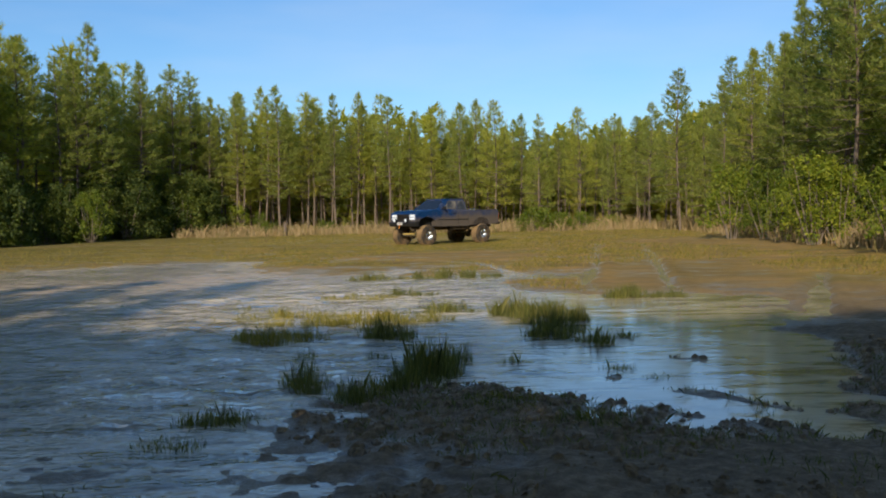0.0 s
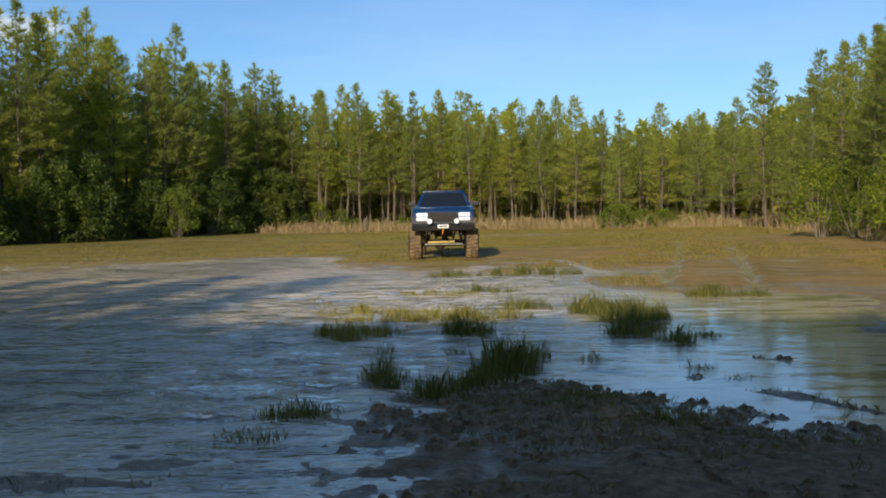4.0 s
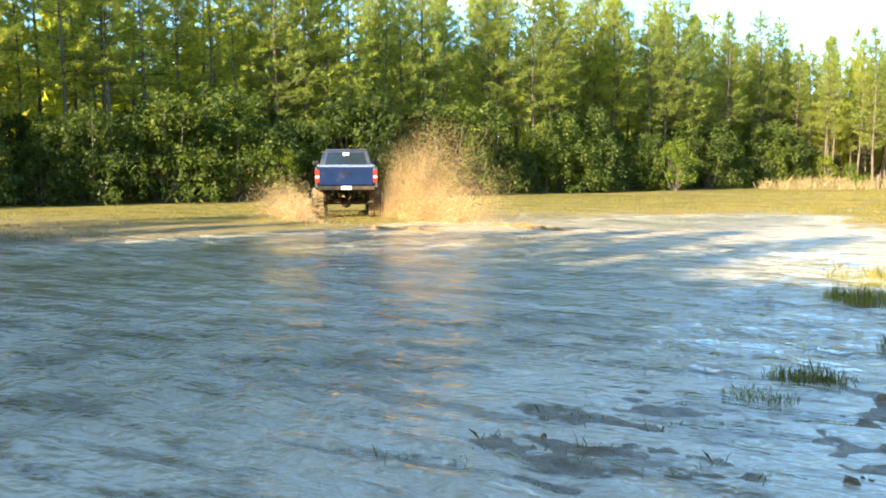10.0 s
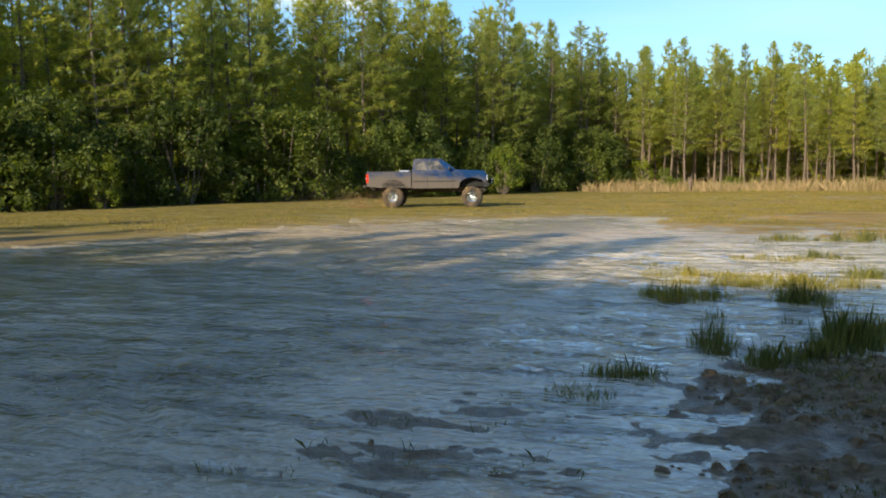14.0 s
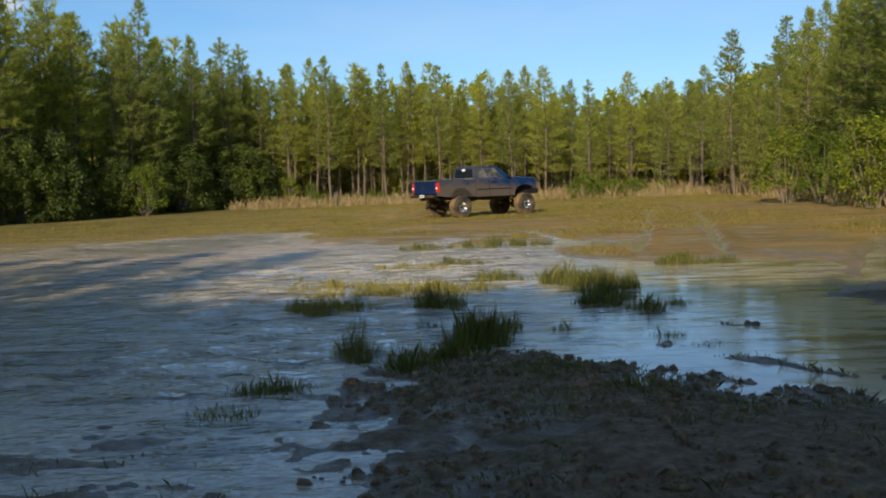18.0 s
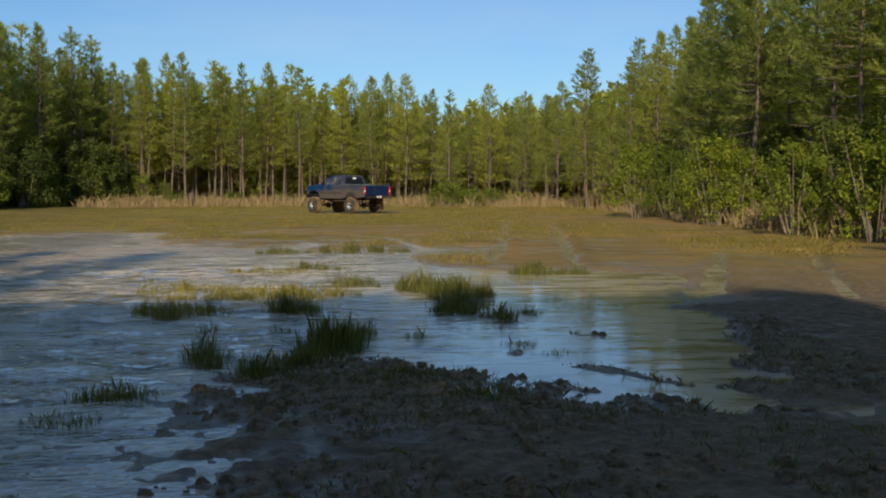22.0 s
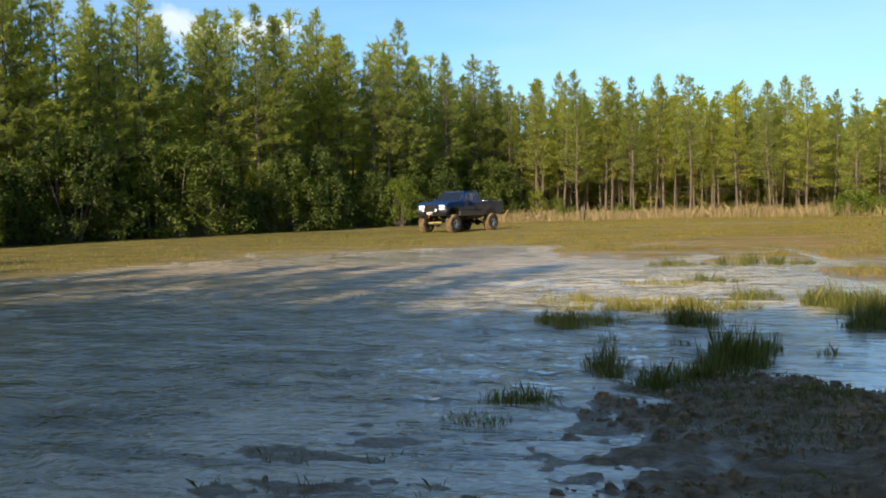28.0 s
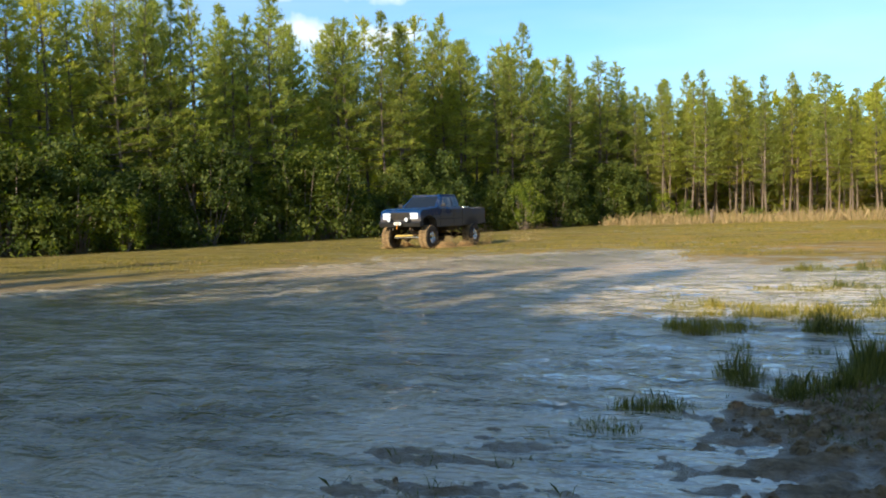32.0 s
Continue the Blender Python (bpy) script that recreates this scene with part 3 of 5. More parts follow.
def land_height(x, y):
    d = shore_distance(x, y)
    d = d + fbm(x * 0.55, y * 0.55, 4, 3) * (0.35 + 0.9 * step(14, 26, y)) + 0.3 * fbm(x * 1.9, y * 1.9, 3, 19) * step(16, 7, np.hypot(x, y))
    shelf = step(6.0, 1.5, np.hypot((x + 0.6) / 1.0, (y - 10.5) / 1.9))
    deep = -0.28 * step(0.0, 5.0, d) * (1 - shelf) - 0.05 * step(0, 1.2, d)
    dry = 0.055 * step(0.0, 1.2, -d)
    h = np.where(d > 0, deep, dry)
    near = step(30, 6, np.hypot(x, y))
    h = h + (0.045 * fbm(x * 1.7, y * 1.7, 4, 11) + 0.035 * np.abs(fbm(x * 5.0, y * 5.0, 3, 29)) * step(-0.6, 0.3, -d)) * (0.35 + 0.65 * near)
    h = h + 0.06 * fbm(x * 0.12, y * 0.12, 3, 5) * step(8, 30, -d)
    h = h + near * step(-3.2, -1.2, x) * np.exp(-(d / 1.3) ** 2) * (0.055 * fbm(x * 2.6, y * 2.6, 5, 77) + 0.05 * np.abs(fbm(x * 6.5, y * 6.5, 3, 91)) - 0.015)
    for ax, ay, bx, by, w, up in RIDGES:
        h = h + up * mound(x, y, ax, ay, bx, by, w)
    shoal = -0.011 + 0.062 * fbm(x * 2.1, y * 4.4, 5, 53) + 0.03 * np.abs(fbm(x * 6.0, y * 8.0, 3, 97)) - 0.16 * (1 - np.exp(-((x + 2.3) / 1.7) ** 4 - ((y - 5.2) / 1.9) ** 4))
    h = np.where(d > -1.0, np.maximum(h, shoal), h)
    for (ax, ay), (bx, by) in zip(CHANNEL, CHANNEL[1:]):
        h = h - 0.085 * mound(x, y, ax, ay, bx, by, 0.17)
    # the soaked flat beyond the pond, hardly above the water
    soak = np.maximum(step(15, 19, y) * step(36, 27, y) * step(-9, -4.5, x) * step(11, 6, x), step(13, 18, np.hypot(x, y)) * step(6.5, 2.0, -d) * step(1.5, 0.0, d))
    h = h * (1 - 0.65 * soak) + soak * (0.012 + 0.060 * fbm(x * 0.55, y * 0.30, 5, 123))
    for ax, ay, bx, by, w in RUTS:
        h = h - 0.06 * mound(x, y, ax, ay, bx, by, w) + 0.03 * mound(x, y, ax + 0.35, ay, bx + 0.35, by, 0.2)
    return h


def ground_at(x, y):
    return float(land_height(np.array([float(x)]), np.array([float(y)]))[0])


def make_ground():
    az = [-29 + 0.3 * i for i in range(int((70 + 29) / 0.3) + 1)]
    az += [70 + 3.0 * i for i in range(1, int((360 - 99) / 3.0))]
    az = np.radians(np.array(az))
    rr = [0.15]
    while rr[-1] < 130:
        rr.append(max(rr[-1] * 1.0155, rr[-1] + 0.02))
    while rr[-1] < 3000:
        rr.append(rr[-1] * 1.25)
    rr = np.array(rr)
    A, Rr = np.meshgrid(az, rr)
    X, Y = -np.sin(A) * Rr, np.cos(A) * Rr
    Z = land_height(X.ravel(), Y.ravel())
    verts = np.column_stack((X.ravel(), Y.ravel(), Z))
    n, k = len(az), len(rr)
    i = np.arange(n)
    j = (i + 1) % n
    faces = np.concatenate([np.column_stack((r * n + i, (r + 1) * n + i, (r + 1) * n + j, r * n + j)) for r in range(k - 1)])
    verts = np.vstack((verts, (0, 0, verts[:n, 2].mean())))
    cap = [(len(verts) - 1, int(a), int(b)) for a, b in zip(i, j)]
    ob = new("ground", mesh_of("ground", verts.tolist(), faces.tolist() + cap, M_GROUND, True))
    tagged(ob, "muddy clearing with ruts, wet banks and patchy yellow-green grass", "ground", kind="structure")


LANE = [(-2.8, 33.8), (-3.5, 28.8), (-5.8, 23.6), (-9.1, 21.2), (-13.9, 22.4), (-18.8, 24.3), (-21.0, 26.0)]


def wind_at(x, y):
    """How much the wind ruffles the pond: little in the sheltered corner, in gusts over the open water."""
    open_water = 0.07 + 0.93 * step(1.6, -2.2, x - 0.10 * (y - 10))
    gusts = 0.45 + 0.55 * step(-0.35, 0.30, fbm(x * 0.22, y * 0.50, 3, 201))
    return open_water * gusts


def make_water():
    az = np.radians(np.arange(-33.0, 82.0, 0.36))
    rr = [2.0]
    while rr[-1] < 48:
        rr.append(rr[-1] * 1.0066 + 0.004)
    A, R = np.meshgrid(az, np.array(rr))
    x, y = (-np.sin(A) * R).ravel(), (np.cos(A) * R).ravel()
    wind = wind_at(x, y)
    z = np.zeros(len(x))
    rng = np.random.default_rng(210)
    bend = 0.9 * fbm(x * 0.6, y * 0.6, 3, 207)
    for k in range(10):                             # wavelets that run mostly toward the near bank
        length = 0.20 * 1.19 ** k
        a = radians(78 + rng.normal(0, 27))
        q = 2 * math.pi / length
        fade = step(0.45, 1.6, length / (R.ravel() * 0.0066 * 2.2))
        group = 0.1 + 1.4 * value_noise(x * 0.8 / length ** 0.5, y * 1.2 / length ** 0.5, 220 + k) ** 2
        z += fade * group * 0.0155 * length ** 0.9 * np.sin(q * (x * math.cos(a) + y * math.sin(a)) + rng.uniform(0, 6.28) + bend * 3.0)
    z *= wind
    lane = np.zeros(len(x))
    for (ax, ay), (bx, by) in zip(LANE, LANE[1:]):
        lane = np.maximum(lane, mound(x, y, ax, ay, bx, by, 2.6))
    n, k = len(az), len(rr)
    i = np.arange(n - 1)
    faces = np.concatenate([np.column_stack((r * n + i, (r + 1) * n + i, (r + 1) * n + i + 1, r * n + i + 1)) for r in range(k - 1)])
    me = mesh_of("water", np.column_stack((x, y, z)), faces, M_WATER, True)
    for name, value in (("silt", lane), ("shallow", step(-0.26, -0.04, land_height(x, y))), ("wind", wind)):
        layer = me.color_attributes.new(name, "FLOAT_COLOR", "POINT")
        layer.data.foreach_set("color", np.column_stack((value, value, value, np.ones(len(value)))).ravel())
    tagged(new("water", me), "shallow brown pond water ruffled by wind", "water", kind="structure")


make_ground()
make_water()



# ---------------------------------------------------------------- plants
def unit(d):
    return d / (np.linalg.norm(d, axis=-1, keepdims=True) + 1e-9)


def blades(rng, centres, axes, count, length, width, spread):
    """Narrow blades that fan out round each axis from each centre; three corners a blade."""
    c = np.repeat(np.asarray(centres, float), count, 0)
    d = unit(np.repeat(unit(np.asarray(axes, float)), count, 0) + rng.normal(0, spread, (len(c), 3)))
    side = unit(np.cross(d, rng.normal(0, 1, (len(c), 3)))) * (width * 0.5)
    tip = d * (length * rng.uniform(0.7, 1.25, (len(c), 1)))
    return np.stack((c + side, c + tip, c - side), 1).reshape(-1, 3)


def prisms(starts, ends, r0, r1, sides=4):
    """Tapered sticks from each start to each end."""
    a, b = np.asarray(starts, float), np.asarray(ends, float)
    w = unit(b - a)
    u = unit(np.cross(w, np.array([0.31, 0.17, 0.93])))
    v = np.cross(w, u)
    r0, r1 = np.broadcast_to(r0, len(a))[:, None], np.broadcast_to(r1, len(a))[:, None]
    rings = []
    for k in range(sides):
        t = 2 * math.pi * k / sides
        rings.append(a + (u * math.cos(t) + v * math.sin(t)) * r0)
    for k in range(sides):
        t = 2 * math.pi * k / sides
        rings.append(b + (u * math.cos(t) + v * math.sin(t)) * r1)
    verts = np.stack(rings, 1).reshape(-1, 3)
    base = np.arange(len(a))[:, None] * 2 * sides
    faces = np.concatenate([base + np.array([k, (k + 1) % sides, sides + (k + 1) % sides, sides + k]) for k in range(sides)])
    return verts, faces


def triples(n):
    return np.arange(n).reshape(-1, 3)


def pine(seed, height, bare=0.36, reach=1.9, dense=1.0, spire=0.75, ragged=0.3):
    """A plantation pine: bare lower trunk with dead snags, whorls of arching limbs, brushes of needles along them."""
    rng = np.random.default_rng(seed)
    top = new("pine_tree")
    lean = rng.normal(0, 0.010, 2)

    def axis(z):
        z = np.asarray(z, float)
        return np.stack((lean[0] * z + 0.10 * np.sin(z * 0.5 + seed), lean[1] * z + 0.10 * np.cos(z * 0.43 + seed), z), -1)

    starts, ends, thick, thin = [], [], [], []
    levels = np.linspace(0, height, 10)
    zz = levels.copy()
    zz[0] = -0.4
    for k in range(9):
        starts.append(axis(zz[k]))
        ends.append(axis(zz[k + 1]))
        thick.append((0.105 * (1 - k / 9) + 0.012) * height / 13)
        thin.append((0.105 * (1 - (k + 1) / 9) + 0.012) * height / 13)
    z = height * 0.08
    while z < height * bare:                      # dead snags below the crown
        a, L = rng.uniform(0, 6.28), rng.uniform(0.4, 1.7)
        p = axis(z)
        starts.append(p)
        ends.append(p + np.array([math.cos(a) * L, math.sin(a) * L, rng.uniform(-0.25, 0.3)]))
        thick.append(0.02)
        thin.append(0.005)
        z += rng.uniform(0.12, 0.35)
    tufts, ways = [], []
    z = height * bare
    while z < height - 0.2:
        u = (z - height * bare) / (height * (1 - bare))
        size = reach * (1 - u) ** spire * (0.62 + 0.38 * min(1, u * 5)) + 0.10
        a0 = rng.uniform(0, 6.28)
        for k in range(6 if u < 0.8 else 4):
            a = a0 + k * (1.047 if u < 0.8 else 1.571) + rng.normal(0, 0.2)
            L = size * (1 + ragged * rng.uniform(-1.0, 0.45))
            if rng.uniform() < 0.10 * ragged / 0.3:
                continue
            rise = (-0.10 + 0.95 * u) * L + rng.normal(0, 0.10)
            p0 = axis(z + rng.normal(0, 0.14))
            out = np.array([math.cos(a), math.sin(a), 0.0])
            across = np.array([-math.sin(a), math.cos(a), 0.0])
            p1 = p0 + out * L + np.array([0, 0, rise])
            starts.append(p0)
            ends.append(p1)
            thick.append(0.022 * (1 - u) + 0.008)
            thin.append(0.005)
            n = max(2, int((2.5 + L * 5.0) * dense))
            f = 0.40 + 0.60 * (np.arange(n) + rng.uniform(0.1, 0.9, n)) / n
            off = rng.normal(0, 1, n) * 0.30 * L * (1.15 - f) + rng.normal(0, 0.05, n)
            c = p0 + (p1 - p0) * f[:, None] + across * off[:, None]
            c[:, 2] += 0.16 * L * f * f + rng.normal(0, 0.07, n)
            tufts.append(c)
            ways.append(out * 0.75 + across * (off * 0.9)[:, None] + np.array([0, 0, 0.45 + 0.5 * u]))
        z += 0.55 * rng.uniform(0.8, 1.2) * (1 - 0.42 * u) / dense ** 0.3
    lead = axis(height - 0.75 + 0.14 * np.arange(6))
    tufts.append(lead)
    ways.append(np.tile((0.0, 0.0, 1.0), (6, 1)))
    big = 1.0 / math.sqrt(dense)
    needles = np.concatenate((blades(rng, np.concatenate(tufts), np.concatenate(ways), 9, 0.31 * big, 0.041 * big, 0.62), blades(rng, lead, np.tile((0, 0, 1.0), (6, 1)), 10, 0.24, 0.05, 0.45)))
    v, f = prisms(starts[:9], ends[:9], thick[:9], thin[:9], 6)
    lv, lf = prisms(starts[9:], ends[9:], thick[9:], thin[9:], 3)
    v, f = np.concatenate((v, lv)), np.concatenate((f, lf + len(v)))
    ob = new("trunk", mesh_of("trunk", v, f, M_BARK, True))
    ob.parent = top
    tagged(ob, "straight grey-brown bark trunk with dead snags")
    ob = new("crown", mesh_of("crown", needles, triples(len(needles)), M_NEEDLE))
    ob.parent = top
    tagged(top, "tall slender pine with a bare trunk and needle crown", "tree", "pines round the clearing")
    return top


def shrub(seed, height, wide, mat, label, leaves=1400, size=0.105):
    """A leafy shrub: several stems, many loose sprays of small leaves with gaps between them."""
    rng = np.random.default_rng(seed)
    top = new("shrub")
    bm = bmesh.new()
    tips = []
    for k in range(9):
        a = k * 0.7 + rng.uniform(0, 0.5)
        r = wide * rng.uniform(0.1, 0.42)
        tip = (math.cos(a) * r, math.sin(a) * r, height * rng.uniform(0.5, 0.95))
        tips.append(tip)
        tube(bm, (math.cos(a) * 0.08, math.sin(a) * 0.08, -0.25), tip, 0.03, 0.006, 5)
    n = 75
    a, f = rng.uniform(0, 6.28, n), rng.uniform(0.0, 1.0, n)
    r = wide * 0.5 * np.sqrt(rng.uniform(0.05, 1, n)) * (1.05 - 0.62 * f * f)
    mids = np.stack((np.cos(a) * r, np.sin(a) * r, height * (0.06 + 0.86 * f)), 1)
    mids[:9] = np.array(tips)
    radii = rng.uniform(0.07, 0.17, n) * wide
    pick = rng.integers(n, size=leaves)
    d = unit(rng.normal(0, 1, (leaves, 3)))
    p = mids[pick] + d * (radii[pick] * rng.uniform(0.2, 1.0, leaves))[:, None] * np.array([1, 1, 1.15])
    keep = p[:, 2] > 0.05
    p, d = p[keep], d[keep]
    nrm = d + rng.normal(0, 0.7, d.shape) + np.array([0, 0, 0.5])
    u = unit(np.cross(nrm, rng.normal(0, 1, d.shape)))
    w = unit(np.cross(nrm, u))
    L = size * rng.uniform(0.6, 1.4, (len(p), 1))
    v = np.stack((p - u * L * 0.5 + w * L * 0.3, p + u * L * 0.6, p - u * L * 0.5 - w * L * 0.3), 1).reshape(-1, 3)
    part("branchwork", bm, M_DEAD, top)
    ob = new("foliage", mesh_of("foliage", v, triples(len(v)), mat))
    ob.parent = top
    tagged(top, label, "shrub", "shrubs along the woods")
    return top


def along(line, gap, rng, wobble=0.6):
    """Points at about even steps along a bent line, with the outward side on its left."""
    got = []
    for (ax, ay), (bx, by) in zip(line, line[1:]):
        L = math.hypot(bx - ax, by - ay)
        for k in range(max(1, round(L / gap))):
            f = (k + rng.uniform(0.15, 0.85)) / max(1, round(L / gap))
            nx, ny = -(by - ay) / L, (bx - ax) / L
            got.append((ax + (bx - ax) * f + rng.normal(0, wobble) * 0.5, ay + (by - ay) * f + rng.normal(0, wobble) * 0.5, nx, ny))
    return got


LEFT_WOODS = [(-47, -6), (-41, 16), (-37, 32), (-32, 50), (-27, 66), (-21.0, 86)]
BACK_WOODS = [(-26, 84), (-19, 87), (-8, 88), (8, 88), (22, 84)]
RIGHT_WOODS = [(20.5, 80), (19.5, 62), (17.5, 48), (16.5, 38), (15.5, 28), (17, 12), (20, -4)]


def stand(ob, x, y, scale=1.0, turn=0.0, dip=0.04):
    return copy_thing(ob, Matrix.Translation((x, y, ground_at(x, y) - dip)) @ Matrix.Rotation(turn, 4, "Z") @ Matrix.Diagonal((scale, scale, scale, 1)))


def by_bearing(az, r):
    return -math.sin(radians(az)) * r, math.cos(radians(az)) * r


def make_woods():
    rng = np.random.default_rng(4)
    kinds = [pine(11, 13.0, 0.34, 2.1, 1.0, 0.85, 0.45), pine(12, 13.0, 0.40, 1.9, 1.0, 0.9, 0.45), pine(13, 13.0, 0.28, 2.3, 1.0, 0.9, 0.4), pine(14, 13.0, 0.44, 1.8, 1.0, 0.75, 0.5), pine(15, 13.0, 0.36, 2.0, 1.0, 0.8, 0.45), pine(16, 13.0, 0.26, 2.1, 1.0, 1.0, 0.4)]
    cones = [pine(21, 11.0, 0.20, 2.5, 1.15, 0.85, 0.25), pine(22, 11.0, 0.17, 2.2, 1.15, 0.9, 0.25)]
    rear = [pine(17, 13.0, 0.34, 2.3, 0.40, 0.65), pine(18, 13.0, 0.40, 2.1, 0.40, 0.7)]      # thinner trees that stand behind the first row
    shade = [pine(19, 13.0, 0.32, 2.4, 0.15, 0.65), pine(20, 13.0, 0.36, 2.3, 0.15, 0.7)]     # and those behind the eye
    local = {}
    for ob in rear + shade:
        for child in ob.children:
            co = np.empty(len(child.data.vertices) * 3)
            child.data.vertices.foreach_get("co", co)
            index = np.empty(len(child.data.loops), np.int32)
            child.data.loops.foreach_get("vertex_index", index)
            local[child.name] = co.reshape(-1, 3)[index]
    used = set()

    far_leaves, far_wood = [], []

    def put(ob, x, y, s, turn):
        if ob in rear or ob in shade:                     # trees hidden behind others, or behind the eye, are joined
            m = np.array(Matrix.Translation((x, y, ground_at(x, y) - 0.04)) @ Matrix.Rotation(turn, 4, "Z") @ Matrix.Diagonal((s, s, s, 1)))
            for child in ob.children:
                heap = far_wood if child.name.startswith("trunk") else far_leaves
                heap.append(local[child.name] @ m[:3, :3].T + m[:3, 3])
        elif ob not in used:                     # the first of each kind is the built one itself
            used.add(ob)
            ob.matrix_basis = Matrix.Translation((x, y, ground_at(x, y) - 0.04)) @ Matrix.Rotation(turn, 4, "Z") @ Matrix.Diagonal((s, s, s, 1))
        else:
            stand(ob, x, y, s, turn)

    # the trees of the far edge that stand out against the sky: bearing, elevation of the top, distance, kind
    FAR = [(11.6, 6.6, 88, 0), (9.5, 7.5, 87, 2), (7.6, 6.6, 90, 1), (6.3, 7.0, 88, 5), (4.6, 6.6, 91, 3), (3.2, 6.8, 88, 4), (1.9, 6.2, 90, 1), (0.6, 6.5, 88, 5), (-1.1, 6.3, 87, 2),
           (-3.1, 6.5, 85, "c0"), (-5.7, 5.6, 84, "c1"), (-8.0, 5.8, 83, "c0"), (-10.0, 6.3, 80, "c1"), (-12.0, 5.9, 78, "c0"), (-13.6, 7.7, 70, "c0"), (-15.0, 6.8, 66, "c1"), (-16.2, 7.8, 62, "c1"),
           (-17.6, 8.6, 58, 2), (-19.4, 10.0, 54, 5), (-20.8, 10.6, 50, 2), (-22.6, 11.0, 46, 5), (-24.6, 12.0, 43, 2), (-27.0, 12.5, 40, 5)]
    for az, el, r, kind in FAR:
        x, y = by_bearing(az, r)
        h = 1.55 + r * math.tan(radians(el)) - ground_at(x, y) + 0.1
        if isinstance(kind, str):
            put(cones[int(kind[1])], x, y, h / 11.05, rng.uniform(0, 6.28))
        else:
            put(kinds[kind], x, y, h / 13.05, rng.uniform(0, 6.28))
    for line, gap, rows, tall in ((LEFT_WOODS, 1.8, (1.5, 3.6, 6.2), 1.16), (BACK_WOODS, 1.45, (2.5, 5.0, 8.0), 1.0), (RIGHT_WOODS, 2.9, (1.5, 4.5, 8.0), 1.06)):
        for k, back in enumerate(rows):
            for x, y, nx, ny in along(line, gap * (1.35 if k == 2 else 1.0), rng, 1.2):
                sx, sy = x + nx * back, y + ny * back
                s = tall * rng.uniform(0.86, 1.06)
                if line is BACK_WOODS:
                    s *= (0.98 if x < -6 else 0.88 if x < 4 else 0.78)
                if line is RIGHT_WOODS and y > 55:
                    s *= 0.93
                put(rear[int(rng.integers(2))] if k == 2 or (k == 1 and line is RIGHT_WOODS) else kinds[int(rng.integers(6))], sx, sy, s, rng.uniform(0, 6.28))
    for x, y in ((-20.5, 86), (-18, 85.5), (-16, 88), (-22.5, 89), (-19, 91), (-24, 86), (-21, 94)):        # the corner of the clearing
        put(kinds[int(rng.integers(6))], x, y, rng.uniform(0.92, 1.02), rng.uniform(0, 6.28))
    # woods behind the camera, whose shade lies over the near bank and the shallows
    for x, y in ((-4.2, -7.2), (-2.2, -5.0), (0, -4.5), (2.5, -6), (5, -8), (8, -9), (11, -8), (-4.5, -12), (-2, -9.5), (1, -10), (4, -12), (7, -13), (-4, -18), (0, -16), (12, -13), (10, 0), (13, -3), (15, 3), (18, 7), (17, -2), (20, 2),
                 (14, -8), (16, -12), (20, -8), (23, -3), (19, -16), (24, -12), (12, 4.5), (22, 6), (-4.4, -3.2), (-3.1, -3.4), (-1.4, -7.4), (0.8, -7.2)):
        put(shade[int(rng.integers(2))], x + rng.normal(0, 0.6), y + rng.normal(0, 0.6), ((12.5 if x < 9 else 21.0) - y) * 0.035, rng.uniform(0, 6.28))
    for x, y in ((-5.6, -4.6), (-6.7, -8.4), (-7.3, -6.0), (-9.8, -8.0), (-8.5, -12.5), (-6.3, -9.8), (-7, -15.5), (-11, -11), (-6.2, -7.0), (-8.4, -9.0), (-8.6, -5.8), (-11, -6), (-13.5, -8), (-13, -4.5), (-15.5, -6), (-17.5, -4), (-16, -11), (-19, -8), (-21, -5), (-22, -10), (-25, -4.5), (-25, -9), (-29, -3.5), (-28, -9)):
        tall = (11.5 - y) * 0.041 if x > -10 else rng.uniform(1.0, 1.2)
        put(shade[int(rng.integers(2))], x + rng.normal(0, 0.3), y + rng.normal(0, 0.3), tall * 0.85, rng.uniform(0, 6.28))

    # a close row of the same woods farther back: the pond and the near bank lie in its shade
    for k in range(112):
        put(shade[k % 2], -41 + 1.55 * (k // 4) + rng.normal(0, 0.35), -8.2 - 1.9 * (k % 4) + rng.normal(0, 0.3), (20.7 + 1.9 * (k % 4)) * 0.035, rng.uniform(0, 6.28))
    # unseen trees on the right, added to shade the right woods and bank
    for x, y in ((11.5, 6.5), (13.5, 5.5), (13.2, 10), (15.7, 12.5), (16.5, 9), (18.5, 15), (17.4, 19)):
        put(shade[int(rng.integers(2))], x, y, rng.uniform(0.9, 1.05), rng.uniform(0, 6.28))

    # deeper woods, joined: thin trunks, crowns, and brush to the ground
    got = []
